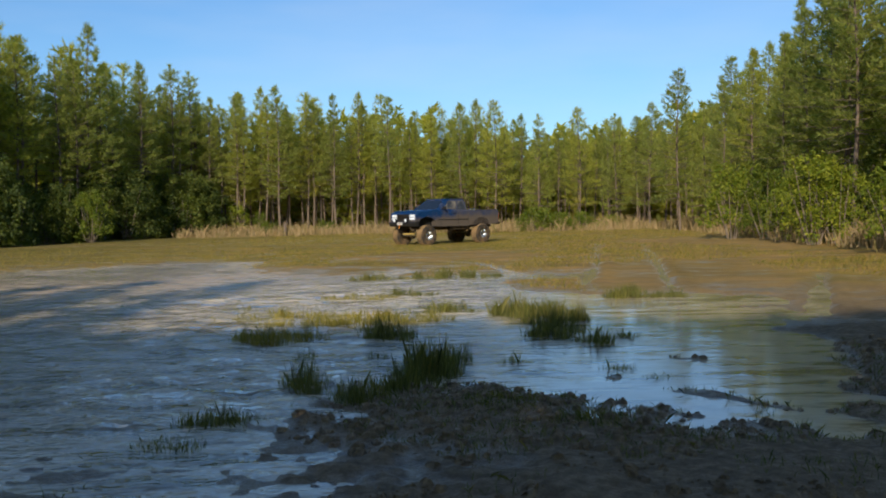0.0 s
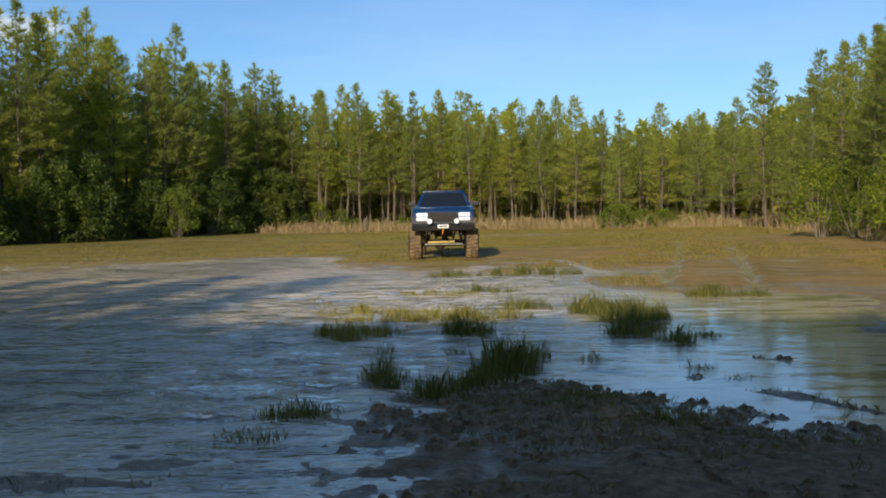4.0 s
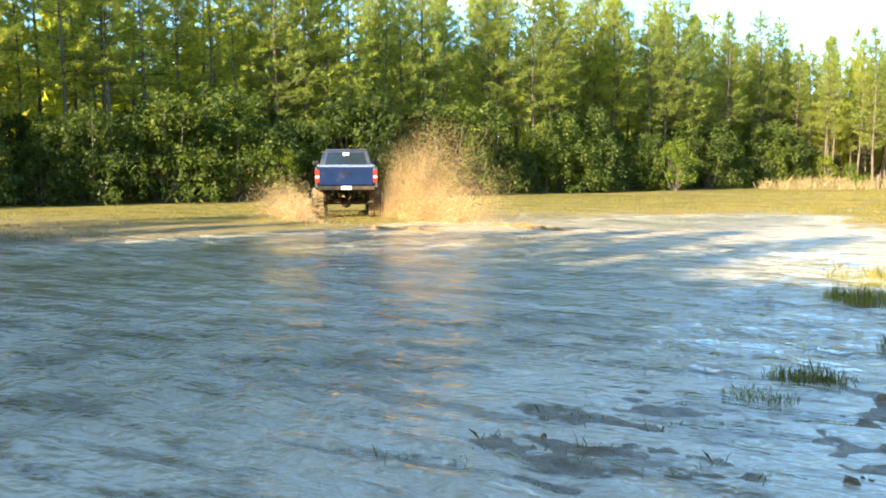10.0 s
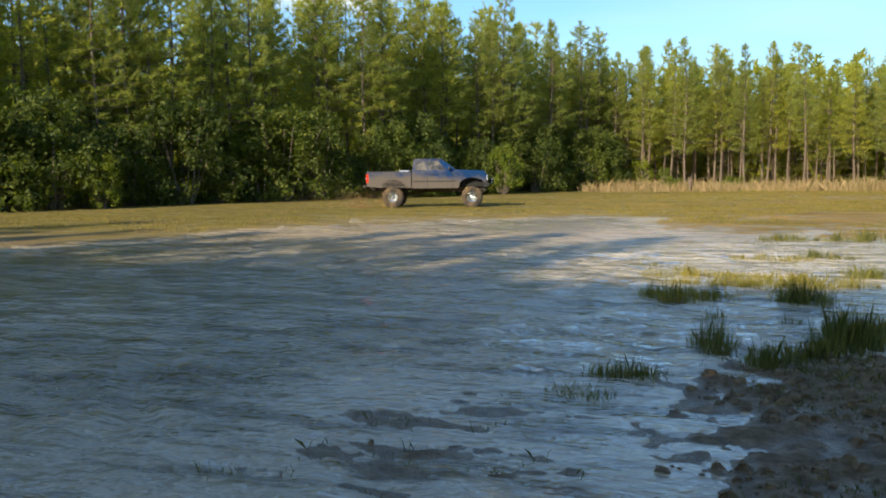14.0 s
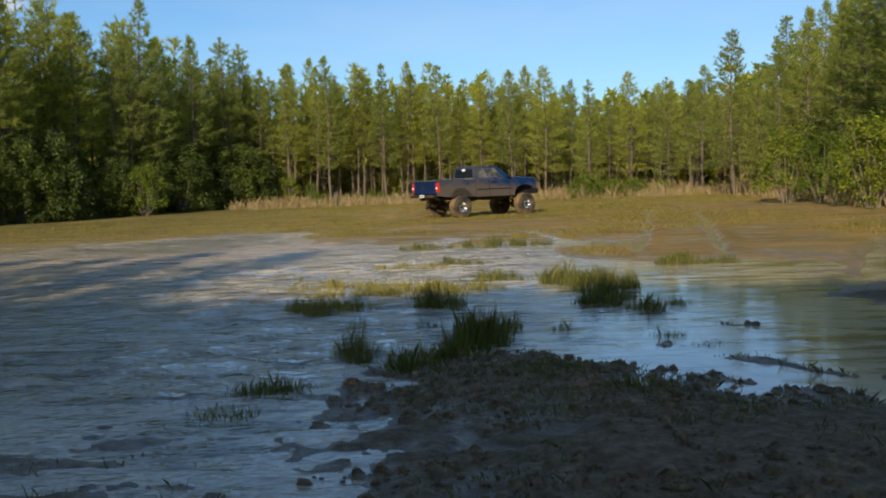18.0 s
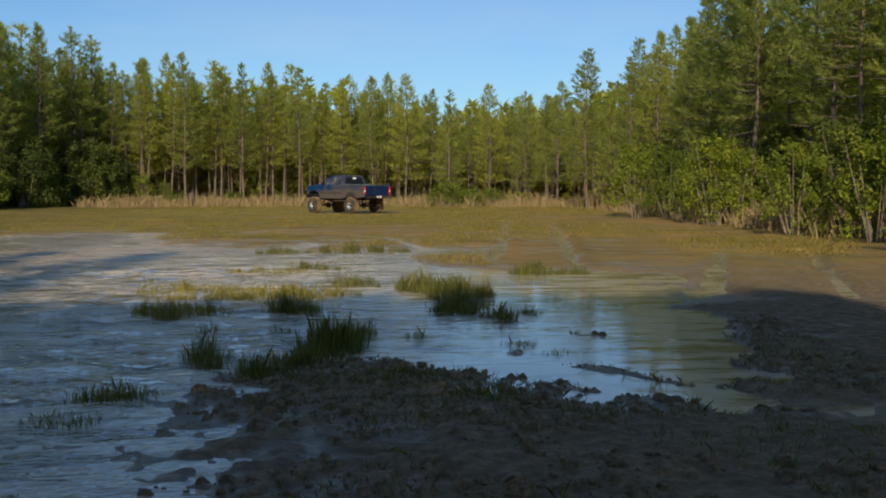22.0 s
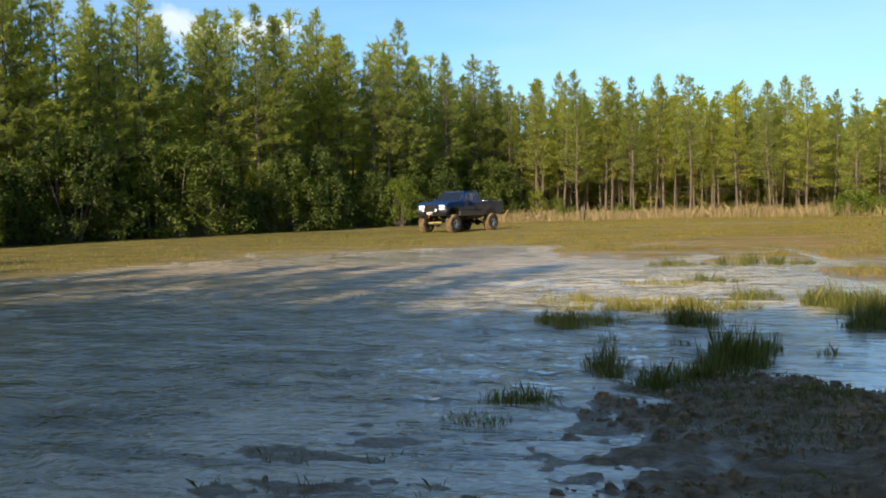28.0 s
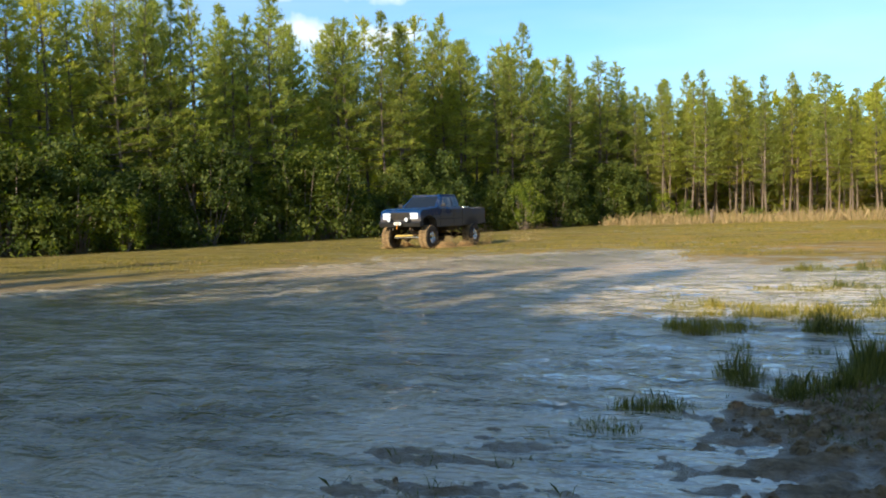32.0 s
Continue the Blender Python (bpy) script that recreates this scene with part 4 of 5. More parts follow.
    for line, depth in ((LEFT_WOODS, 12), (BACK_WOODS, 10), (RIGHT_WOODS, 10), ([(-40, 84), (-22, 100)], 0), ([(20, 99), (36, 82)], 0)):
        for k in range(5):
            for x, y, nx, ny in along(line, 2.3, rng, 1.5):
                foot = np.array([x + nx * (depth + 2.8 * k), y + ny * (depth + 2.8 * k), 0.0])
                h = rng.uniform(9.5, 12.5) * (0.85 if line is BACK_WOODS and x > 0 else 1.0)
                got.append(foot + np.array([[-0.12, 0, 0], [0.12, 0, 0], [0, 0, h]]))
                got.append(foot + np.array([[0, -0.12, 0], [0, 0.12, 0], [0, 0, h]]))
                z, a = rng.uniform(0.14, 1.0, 40), rng.uniform(0, 6.28, 40)
                r = 2.4 * (1.1 - z) * np.sqrt(rng.uniform(0, 1, 40))
                out = np.stack((np.cos(a), np.sin(a), np.full(40, 0.8)), 1)
                got.append(blades(rng, foot + np.stack((np.cos(a) * r, np.sin(a) * r, z * h), 1), out, 7, 0.85, 0.36, 0.7))
                got.append(blades(rng, foot + np.stack((rng.normal(0, 1.2, 16), rng.normal(0, 1.2, 16), rng.uniform(0.0, 3.4, 16)), 1), np.tile((0, 0, 1.0), (16, 1)), 5, 1.3, 0.8, 0.8))
    for line, back in ((LEFT_WOODS, 27), (BACK_WOODS, 26), (RIGHT_WOODS, 26), ([(-46, 88), (-22, 112)], 0), ([(20, 112), (46, 84)], 0)):
        for (ax, ay), (bx, by) in zip(line, line[1:]):
            L = math.hypot(bx - ax, by - ay)
            nx, ny = -(by - ay) / L, (bx - ax) / L
            n = int(L * 24)
            q, e, d = rng.uniform(-0.3, 1.3, n), rng.uniform(-1.5, 1.5, n), rng.uniform(-1.5, 1.5, n)
            c = np.stack((ax + (bx - ax) * q + nx * (back + e), ay + (by - ay) * q + ny * (back + d), 8.5 * rng.uniform(0, 1, n) ** 1.1), 1)
            got.append(blades(rng, c, np.tile((0, 0, 1.0), (n, 1)), 4, 1.9, 1.5, 0.8))
    v = np.concatenate(got + far_leaves)
    for ob in rear + shade:
        for o in (*ob.children, ob):
            bpy.data.objects.remove(o)
    wood = np.concatenate(far_wood)
    tagged(new("deep_trunks", mesh_of("deep_trunks", wood, np.arange(len(wood)).reshape(-1, 4), M_BARK)), "bare trunks and dead limbs of the deeper woods", "woods", kind="stuff")
    tagged(new("deep_woods", mesh_of("deep_woods", v, triples(len(v)), M_NEEDLE)), "dense dark pine woods behind the first trees", "woods", kind="stuff")


def make_shrubs():
    rng = np.random.default_rng(9)
    green = [shrub(31, 3.0, 3.2, M_LEAF, "dense dark green leafy shrub at the wood's edge", 4600, 0.118), shrub(32, 2.3, 2.8, M_LEAF, "dense dark green leafy shrub at the wood's edge", 4000, 0.118), shrub(33, 3.8, 3.0, M_LEAF, "dense dark green leafy shrub at the wood's edge", 5000, 0.118)]
    young = [shrub(41, 3.0, 2.4, M_YOUNG, "bright yellow-green young shrub in sunlight", 3600, 0.09), shrub(42, 1.3, 2.4, M_YOUNG, "low bright yellow-green shrub in sunlight", 2200)]
    used = set()

    def put(ob, x, y, s, turn=None):
        turn = rng.uniform(0, 6.28) if turn is None else turn
        if ob not in used:
            used.add(ob)
            ob.matrix_basis = Matrix.Translation((x, y, ground_at(x, y))) @ Matrix.Rotation(turn, 4, "Z") @ Matrix.Diagonal((s, s, s, 1))
        else:
            stand(ob, x, y, s, turn)

    for x, y, nx, ny in along(LEFT_WOODS, 2.1, rng, 0.8):
        put(green[int(rng.integers(3))], x - nx * 0.6, y - ny * 0.6, rng.uniform(0.95, 1.45))
        if rng.uniform() < 0.6:
            put(young[0], x - nx * rng.uniform(-0.6, 1.3), y - ny * rng.uniform(-0.6, 1.3), rng.uniform(0.7, 1.3))
        if rng.uniform() < 0.6:
            put(green[2], x + nx * 2.2, y + ny * 2.2, rng.uniform(1.0, 1.35))
    for x, y, nx, ny in along(RIGHT_WOODS[1:], 3.0, rng, 0.8):
        put(green[int(rng.integers(3))], x + nx * 0.8, y + ny * 0.8, rng.uniform(0.7, 1.1))
    for x, y, s, k in ((-20.0, 83.5, 0.8, 0), (-18.0, 85.0, 0.9, 0), (-16.2, 86.0, 0.7, 0), (13.9, 47.0, 1.25, 0), (15.2, 46.0, 1.15, 0), (14.2, 37.4, 1.2, 0), (15.0, 37.0, 1.05, 0), (14.6, 42.0, 0.8, 0), (13.6, 29.0, 1.0, 0), (14.3, 25.5, 1.1, 0), (9.0, 76.0, 1.1, 1), (7.2, 75.0, 1.3, 1), (11.0, 77.0, 1.0, 1), (-14.5, 80.0, 0.8, 1), (-10.0, 82.0, 0.8, 1), (13.5, 78.0, 0.8, 1), (-24.0, 66.0, 1.2, 0), (-33.5, 36.0, 0.9, 0)):
        put(young[k], x, y, s)


def grass_patch(rng, v, f, x, y, count, radius, height, width, lean=0.25):
    for _ in range(count):
        a, r = rng.uniform(0, 6.28), radius * math.sqrt(rng.uniform(0, 1))
        px, py = x + math.cos(a) * r, y + math.sin(a) * r
        L = height * rng.uniform(0.5, 1.2)
        d = rng.normal(0, lean, 2) * L
        t = rng.uniform(0, 6.28)
        w = np.array([math.cos(t), math.sin(t), 0]) * width * 0.5
        p = np.array([px, py, 0.0])
        m = p + np.array([d[0] * 0.35, d[1] * 0.35, L * 0.6])
        e = p + np.array([d[0], d[1], L])
        b = len(v)
        v += [p - w, p + w, m + w * 0.7, e, m - w * 0.7]
        f.append((b, b + 1, b + 2, b + 3, b + 4))


# clumps that stand in the shallows: place, half widths, height, blades, and whether coloured as if sunlit
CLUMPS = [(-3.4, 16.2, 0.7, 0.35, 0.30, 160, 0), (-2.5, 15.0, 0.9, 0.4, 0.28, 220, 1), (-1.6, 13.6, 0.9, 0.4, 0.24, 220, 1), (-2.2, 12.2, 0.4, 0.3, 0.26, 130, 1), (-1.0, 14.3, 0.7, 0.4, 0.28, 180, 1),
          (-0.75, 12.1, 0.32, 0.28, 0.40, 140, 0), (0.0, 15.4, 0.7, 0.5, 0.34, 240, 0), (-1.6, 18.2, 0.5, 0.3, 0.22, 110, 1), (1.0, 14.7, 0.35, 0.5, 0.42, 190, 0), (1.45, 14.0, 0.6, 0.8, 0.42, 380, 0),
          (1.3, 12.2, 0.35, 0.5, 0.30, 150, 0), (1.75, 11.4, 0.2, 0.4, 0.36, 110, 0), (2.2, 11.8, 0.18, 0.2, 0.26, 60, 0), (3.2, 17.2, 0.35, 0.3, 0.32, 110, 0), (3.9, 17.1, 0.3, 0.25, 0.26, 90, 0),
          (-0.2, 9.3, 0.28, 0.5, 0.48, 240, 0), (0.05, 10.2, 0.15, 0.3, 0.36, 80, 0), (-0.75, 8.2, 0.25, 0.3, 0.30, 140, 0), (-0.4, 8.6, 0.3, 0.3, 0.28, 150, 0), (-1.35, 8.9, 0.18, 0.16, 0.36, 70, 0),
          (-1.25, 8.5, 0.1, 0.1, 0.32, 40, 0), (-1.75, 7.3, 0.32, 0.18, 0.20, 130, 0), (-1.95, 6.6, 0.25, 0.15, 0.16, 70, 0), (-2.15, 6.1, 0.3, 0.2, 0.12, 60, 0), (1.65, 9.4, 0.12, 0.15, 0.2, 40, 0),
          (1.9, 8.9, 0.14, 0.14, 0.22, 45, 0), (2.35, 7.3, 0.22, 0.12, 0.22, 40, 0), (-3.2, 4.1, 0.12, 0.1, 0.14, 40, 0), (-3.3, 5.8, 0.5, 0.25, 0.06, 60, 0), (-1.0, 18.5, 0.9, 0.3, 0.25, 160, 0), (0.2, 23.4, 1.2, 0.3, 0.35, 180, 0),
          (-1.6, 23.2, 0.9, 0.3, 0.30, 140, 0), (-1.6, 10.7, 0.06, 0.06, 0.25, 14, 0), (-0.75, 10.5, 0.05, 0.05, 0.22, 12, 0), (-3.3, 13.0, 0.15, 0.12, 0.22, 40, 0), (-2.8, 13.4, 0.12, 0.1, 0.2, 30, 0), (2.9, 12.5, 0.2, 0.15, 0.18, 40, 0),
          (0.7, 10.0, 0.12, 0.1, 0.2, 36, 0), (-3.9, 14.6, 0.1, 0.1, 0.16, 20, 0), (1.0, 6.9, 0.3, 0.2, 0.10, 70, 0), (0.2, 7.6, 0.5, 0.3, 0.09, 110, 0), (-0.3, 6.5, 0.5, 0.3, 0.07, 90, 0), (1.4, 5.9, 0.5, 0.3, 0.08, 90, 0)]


def make_grass():
    rng = np.random.default_rng(17)
    for x, y, rx, ry, h, n, lit in CLUMPS:
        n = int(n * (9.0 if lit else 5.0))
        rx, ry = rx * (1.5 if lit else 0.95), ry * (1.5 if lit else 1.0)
        spots = max(1, int(math.sqrt(n) * 0.9))
        clump = new("grass_clump")
        level = ground_at(x, y)
        clump.location = (x, y, min(0.02, level) - 0.03 if level < 0.05 else level - 0.02)
        for _ in range(spots):
            a, r = rng.uniform(0, 6.28), math.sqrt(rng.uniform(0, 1))
            v, f = [], []
            grass_patch(rng, v, f, 0, 0, max(3, n // spots), 0.16 if lit else 0.12, h * (1.15 - 0.55 * r) * rng.uniform(0.5, 1.05), 0.003 + 0.0004 * y, 0.20)
            tuft = new("tuft", mesh_of("tuft", v, f, M_SUNLIT_REED if lit else M_REED))
            tuft.parent = clump
            tuft.location = (math.cos(a) * r * rx, math.sin(a) * r * ry, 0)
        tagged(clump, "marsh grass clump standing in shallow water, coloured yellow-green as if sunlit" if lit else "dark green marsh grass tuft rising from wet mud", "grass clump", "marsh grass clumps")

    # turf on the far flat and along the banks
    v, f = [], []
    n = 34000
    az, r = np.radians(rng.uniform(-28, 62, n)), 17 + 63 * rng.uniform(0, 1, n) ** 1.4
    xs, ys = -np.sin(az) * r, np.cos(az) * r
    hs = land_height(xs, ys)
    big = fbm(xs * 0.16, ys * 0.16, 3, 41)
    for x, y, h, b in zip(xs, ys, hs, big):
        if h < 0.02 or b < 0.04 - 0.005 * (y - 1.6 * x - 25) or (x > 17 and y > 20) or x < -0.42 * (90 - y) - 5 or (x < -10 and rng.uniform() < 0.55):
            continue
        k = len(v)
        grass_patch(rng, v, f, x, y, 5, 0.45, 0.05 + 0.10 * max(0, b + 0.2), 0.010 + 0.0003 * y, 0.6)
        for q in range(k, len(v)):
            v[q] = v[q] + np.array([0, 0, h - 0.01])
    tagged(new("meadow_grass", mesh_of("meadow_grass", v, f, M_MEADOW)), "short yellow-green grass on the muddy flat", "grass", kind="stuff")

    v, f = [], []
    for k in range(4600):
        if rng.uniform() < 0.72:
            x = rng.uniform(-21, 20)
            y = 80 + rng.normal(0, 2.6) - 0.012 * max(0, x) ** 2
        else:
            q = rng.uniform()
            x, y = 15.0 + 4.5 * q + rng.normal(0, 0.7), 28 + 50 * q + rng.normal(0, 0.8)
        h = ground_at(x, y) if k % 8 == 0 else h
        s = len(v)
        grass_patch(rng, v, f, x, y, 6, 0.5, 0.80 * rng.uniform(0.3, 1.3) * (0.6 + 0.8 * value_noise(np.array([x * 0.35]), np.array([y * 0.35]), 5)[0]), 0.045, 0.35)
        for i in range(s, len(v)):
            v[i] = v[i] + np.array([0, 0, h - 0.05])
    tagged(new("dry_weeds", mesh_of("dry_weeds", v, f, M_WEED)), "tall tan dry weeds along the wood's edge", "weeds", kind="stuff")


def make_mud_grass():
    """Sparse short blades and bent stalks on the trampled near bank."""
    rng = np.random.default_rng(23)
    v, f = [], []
    n = 10000
    xs = rng.uniform(-5.5, 4.5, n)
    ys = 2.6 + 8.5 * rng.uniform(0, 1, n) ** 1.2
    hs = land_height(xs, ys)
    thick = fbm(xs * 1.1, ys * 1.1, 3, 61)
    for x, y, h, b in zip(xs, ys, hs, thick):
        if h < -0.004 or h > 0.4 or (x < -1.0 and y < 7.5 and rng.uniform() < 0.72) or b < -0.05 - 0.2 * rng.uniform():
            continue
        k = len(v)
        grass_patch(rng, v, f, x, y, 4, 0.06, 0.03 + 0.06 * rng.uniform() ** 2, 0.006, 0.6)
        for q in range(k, len(v)):
            v[q] = v[q] + np.array([0, 0, h - 0.008])
    tagged(new("mud_grass", mesh_of("mud_grass", v, f, M_REED)), "sparse short grass growing through dark mud", "grass", kind="stuff")


def make_clods():
    """Kicked-up lumps of wet earth on the near bank and along the mud bars."""
    rng = np.random.default_rng(29)
    n = 11000
    xs = rng.uniform(-4.5, 4.8, n)
    ys = 2.6 + 8.4 * rng.uniform(0, 1, n) ** 1.1
    hs = land_height(xs, ys)
    thick = fbm(xs * 0.9, ys * 0.9, 3, 67)
    v, f = [], []
    for x, y, h, b in zip(xs, ys, hs, thick):
        if h < (0.02 if x < -1.1 else -0.008) or b < -0.1:
            continue
        s = 0.012 + 0.05 * rng.uniform() ** 3
        k = len(v)
        for a in range(5):
            t = a * 1.2566 + rng.uniform(-0.3, 0.3)
            q = s * rng.uniform(0.7, 1.4)
            v.append(np.array([x + math.cos(t) * q, y + math.sin(t) * q, h - 0.006]))
        for a in range(5):
            t = a * 1.2566 + rng.uniform(-0.2, 0.8)
            q = s * rng.uniform(0.4, 0.85)
            v.append(np.array([x + math.cos(t) * q, y + math.sin(t) * q, h + s * rng.uniform(0.35, 0.75)]))
        v.append(np.array([x, y, h + s * rng.uniform(0.6, 1.0)]))
        for a in range(5):
            e = (a + 1) % 5
            f += [(k + a, k + e, k + 5 + e, k + 5 + a), (k + 5 + a, k + 5 + e, k + 10)]
    tagged(new("mud_clods", mesh_of("mud_clods", v, f, M_GROUND)), "dark clods of wet mud on the trampled bank", "mud", kind="stuff")


def make_stump(x, y):
    """A weathered snag left standing in the weeds."""
    bm = bmesh.new()
    tube(bm, (0, 0, -0.1), (0.03, 0, 0.9), 0.20, 0.13, 10)
    tube(bm, (0.05, 0, 0.85), (0.16, 0.02, 1.25), 0.06, 0.02, 6)
    tube(bm, (-0.05, 0.02, 0.85), (-0.10, 0.0, 1.12), 0.05, 0.015, 6)
    for k in range(5):
        a = k * 1.26
        tube(bm, (0, 0, 0.18), (math.cos(a) * 0.42, math.sin(a) * 0.42, -0.06), 0.09, 0.03, 6)
    for v in bm.verts:
        v.co += noise.noise_vector(v.co * 4.0) * 0.04
    ob = part("tree_stump", bm, M_BARK)
    ob.location = (x, y, ground_at(x, y))
    tagged(ob, "broken grey tree stump among the dry weeds", "stump")


make_stump(-12.6, 77.0)
make_woods()
make_shrubs()
make_grass()
make_mud_grass()
make_clods()


# ---------------------------------------------------------------- the truck: forward is +y, origin on the ground between the axles
FRONT_AXLE, REAR_AXLE, HUB, TYRE, TRACK = 1.80, -1.79, 0.49, 0.49, 0.90


def arch(cy, r, z0, n=9):
    """Points over a wheel opening from its rear foot to its front foot."""
    got = []
    for i in range(n):
        a = math.pi * (1 - i / (n - 1))
        z = 0.93 + r * 0.72 * math.sin(a) ** 0.7
        got.append((cy + r * math.cos(a), max(z0, z)))
    return got


def make_wheel(parent, x, y, side):
    w = new("wheel")
    w.parent = parent
    w.location = (x, y, HUB)
    out = side
    bm = bmesh.new()
    steps = 72
    rings = []
    for i in range(steps):                          # the tread's lugs stand out in staggered blocks
        a = 2 * math.pi * i / steps
        hi = (0.53, 0.495) if i % 3 else (0.485, 0.485)
        lo = (0.495, 0.53) if (i + 1) % 3 else (0.485, 0.485)
        outline = [(-0.19, 0.23), (-0.215, 0.32), (-0.215, 0.43), (-0.20, hi[0] - 0.02), (-0.17, hi[0]), (-0.03, hi[0]), (0.0, 0.488), (0.03, lo[1]), (0.17, lo[1]), (0.20, lo[1] - 0.02), (0.215, 0.43), (0.215, 0.32), (0.19, 0.23)]
        rings.append([bm.verts.new((x, r * 0.93 * math.cos(a), r * 0.93 * math.sin(a))) for x, r in outline])
    for i in range(steps):
        p, q = rings[i], rings[(i + 1) % steps]
        for j in range(len(p)):
            k = (j + 1) % len(p)
            bm.faces.new((p[j], p[k], q[k], q[j]))
    tyre = part("tyre", bm, M_RUBBER, w, "mud-caked black off-road tyre", smooth=False)
    tyre.data.materials.append(M_TREAD)
    for q in tyre.data.polygons:
        q.material_index = 1 if abs(q.center.x) < 0.185 else 0
    bm = bmesh.new()
    lathe_x(bm, [(out * 0.19, 0.218), (out * 0.20, 0.205), (out * 0.15, 0.198), (out * 0.06, 0.185), (out * 0.05, 0.10), (out * 0.09, 0.075), (out * 0.09, 0.0)], 28)
    rim = part("rim", bm, M_CHROME, w, "polished chrome rim", smooth=True)
    for i in range(5):
        a = 2 * math.pi * i / 5
        bm = bmesh.new()
        m = Matrix.Rotation(a, 4, "X") @ Matrix.Translation((out * 0.075, 0, 0.145)) @ Matrix.Diagonal((0.045, 0.075, 0.13, 1))
        bmesh.ops.create_cube(bm, size=1.0, matrix=m)
        bmesh.ops.bevel(bm, geom=bm.edges[:], offset=0.012, segments=1, affect="EDGES")
        part("spoke", bm, M_CHROME, w)
    bm = bmesh.new()
    tube(bm, (out * 0.06, 0, 0), (out * 0.16, 0, 0), 0.055, 0.045, 14)
    part("hub_cap", bm, M_STEEL, w)
    return w


def make_truck():
    top = new("pickup_truck")
    tagged(top, "lifted dark blue pickup truck caked with brown mud", "pickup truck")
    # lower cab and front wings
    bm = bmesh.new()
    prof = [(-0.93, 0.90), (-0.93, 1.66), (0.98, 1.70), (1.2, 1.735), (2.2, 1.66), (2.42, 1.60), (2.47, 1.50), (2.47, 1.12), (2.38, 1.02)] + arch(FRONT_AXLE, 0.60, 0.9)[::-1] + [(1.15, 0.90)]
    extruded(bm, prof, -0.97, 0.97)
    bmesh.ops.recalc_face_normals(bm, faces=bm.faces)
    bmesh.ops.bevel(bm, geom=[e for e in bm.edges if abs(e.verts[0].co.x - e.verts[1].co.x) < 0.01 and min(v.co.z for v in e.verts) > 1.3 and not all(v.co.y < -0.9 for v in e.verts)], offset=0.055, segments=3, affect="EDGES", profile=0.5)
    bmesh.ops.triangulate(bm, faces=[q for q in bm.faces if len(q.verts) > 4])
    part("cab_body", bm, M_PAINT, top, "dark blue painted body dulled by dried mud")
    bm = bmesh.new()
    box(bm, -0.80, 0.80, 1.05, 2.38, 1.66, 1.735, 0.03)
    for v in bm.verts:
        if v.co.y > 1.9:
            v.co.z -= 0.055
    part("hood", bm, M_PAINT, top, "dark blue bonnet reflecting the sky", smooth=True)
    # greenhouse: pillars and roof
    base = [(-0.90, 1.10, 1.69), (0.90, 1.10, 1.69), (0.90, -0.925, 1.65), (-0.90, -0.925, 1.65)]
    head = [(-0.70, 0.46, 2.18), (0.70, 0.46, 2.18), (0.72, -0.86, 2.18), (-0.72, -0.86, 2.18)]

    def at(i, j, u, w):
        """A point on the side between corners i and j: u across, w up."""
        a = Vector(base[i]).lerp(Vector(base[j]), u)
        b = Vector(head[i]).lerp(Vector(head[j]), u)
        return a.lerp(b, w)

    bm = bmesh.new()
    lo = [bm.verts.new(p) for p in base]
    hi = [bm.verts.new(p) for p in head]
    for i in range(4):
        bm.faces.new((lo[i], lo[(i + 1) % 4], hi[(i + 1) % 4], hi[i]))
    bm.faces.new(hi)
    bm.faces.new(lo[::-1])
    bmesh.ops.bevel(bm, geom=[e for e in bm.edges if e.verts[0].co.z > 2 or e.verts[1].co.z > 2], offset=0.035, segments=2, affect="EDGES")
    part("cab_upper", bm, M_PAINT, top, smooth=False)
    bm = bmesh.new()
    box(bm, -0.69, 0.69, -0.84, 0.43, 2.175, 2.24, 0.03)
    part("roof", bm, M_PAINT, top, smooth=True)

    def pane(name, i, j, u0, u1, w0, w1, label=""):
        corners = [at(i, j, u0, w0), at(i, j, u1, w0), at(i, j, u1, w1), at(i, j, u0, w1)]
        n = (corners[1] - corners[0]).cross(corners[3] - corners[0]).normalized()
        mid = sum(corners, Vector()) / 4
        if n.dot(mid - Vector((0, 0, 1.9))) < 0:
            n = -n
        bm = bmesh.new()
        q = [bm.verts.new(c + n * 0.012) for c in corners] + [bm.verts.new(c - n * 0.02) for c in corners]
        bm.faces.new(q[:4])
        for a in range(4):
            bm.faces.new((q[a], q[a + 4], q[(a + 1) % 4 + 4], q[(a + 1) % 4]))
        return part(name, bm, M_SIDEGLASS if name == "side_window" else M_GLASS, top, label)

    pane("windscreen", 0, 1, 0.06, 0.94, 0.08, 0.93, "dark tinted windscreen")
    rear = pane("rear_window", 2, 3, 0.10, 0.90, 0.15, 0.90, "dark rear window with a white sticker")
    pane("side_window", 1, 2, 0.20, 0.60, 0.10, 0.90)
    pane("side_window", 1, 2, 0.65, 0.93, 0.10, 0.90)
    pane("side_window", 3, 0, 0.40, 0.80, 0.10, 0.90)
    pane("side_window", 3, 0, 0.07, 0.35, 0.10, 0.90)
    for x in (0.0,):
        bm = bmesh.new()
        box(bm, x - 0.10, x + 0.10, -0.925, -0.895, 2.03, 2.12)
        part("sticker", bm, M_WHITE, rear, "plain white window sticker")
    # bed
    for s in (-1, 1):
        bm = bmesh.new()
        prof = [(-0.97, 0.92), (-0.97, 1.66), (-2.96, 1.64), (-3.00, 1.58), (-3.00, 1.00)] + arch(REAR_AXLE, 0.52, 0.92) + [(-1.15, 0.92)]
        extruded(bm, prof, s * 0.90, s * 0.97)
        bmesh.ops.triangulate(bm, faces=[q for q in bm.faces if len(q.verts) > 4])
        part("bed_side", bm, M_PAINT, top)
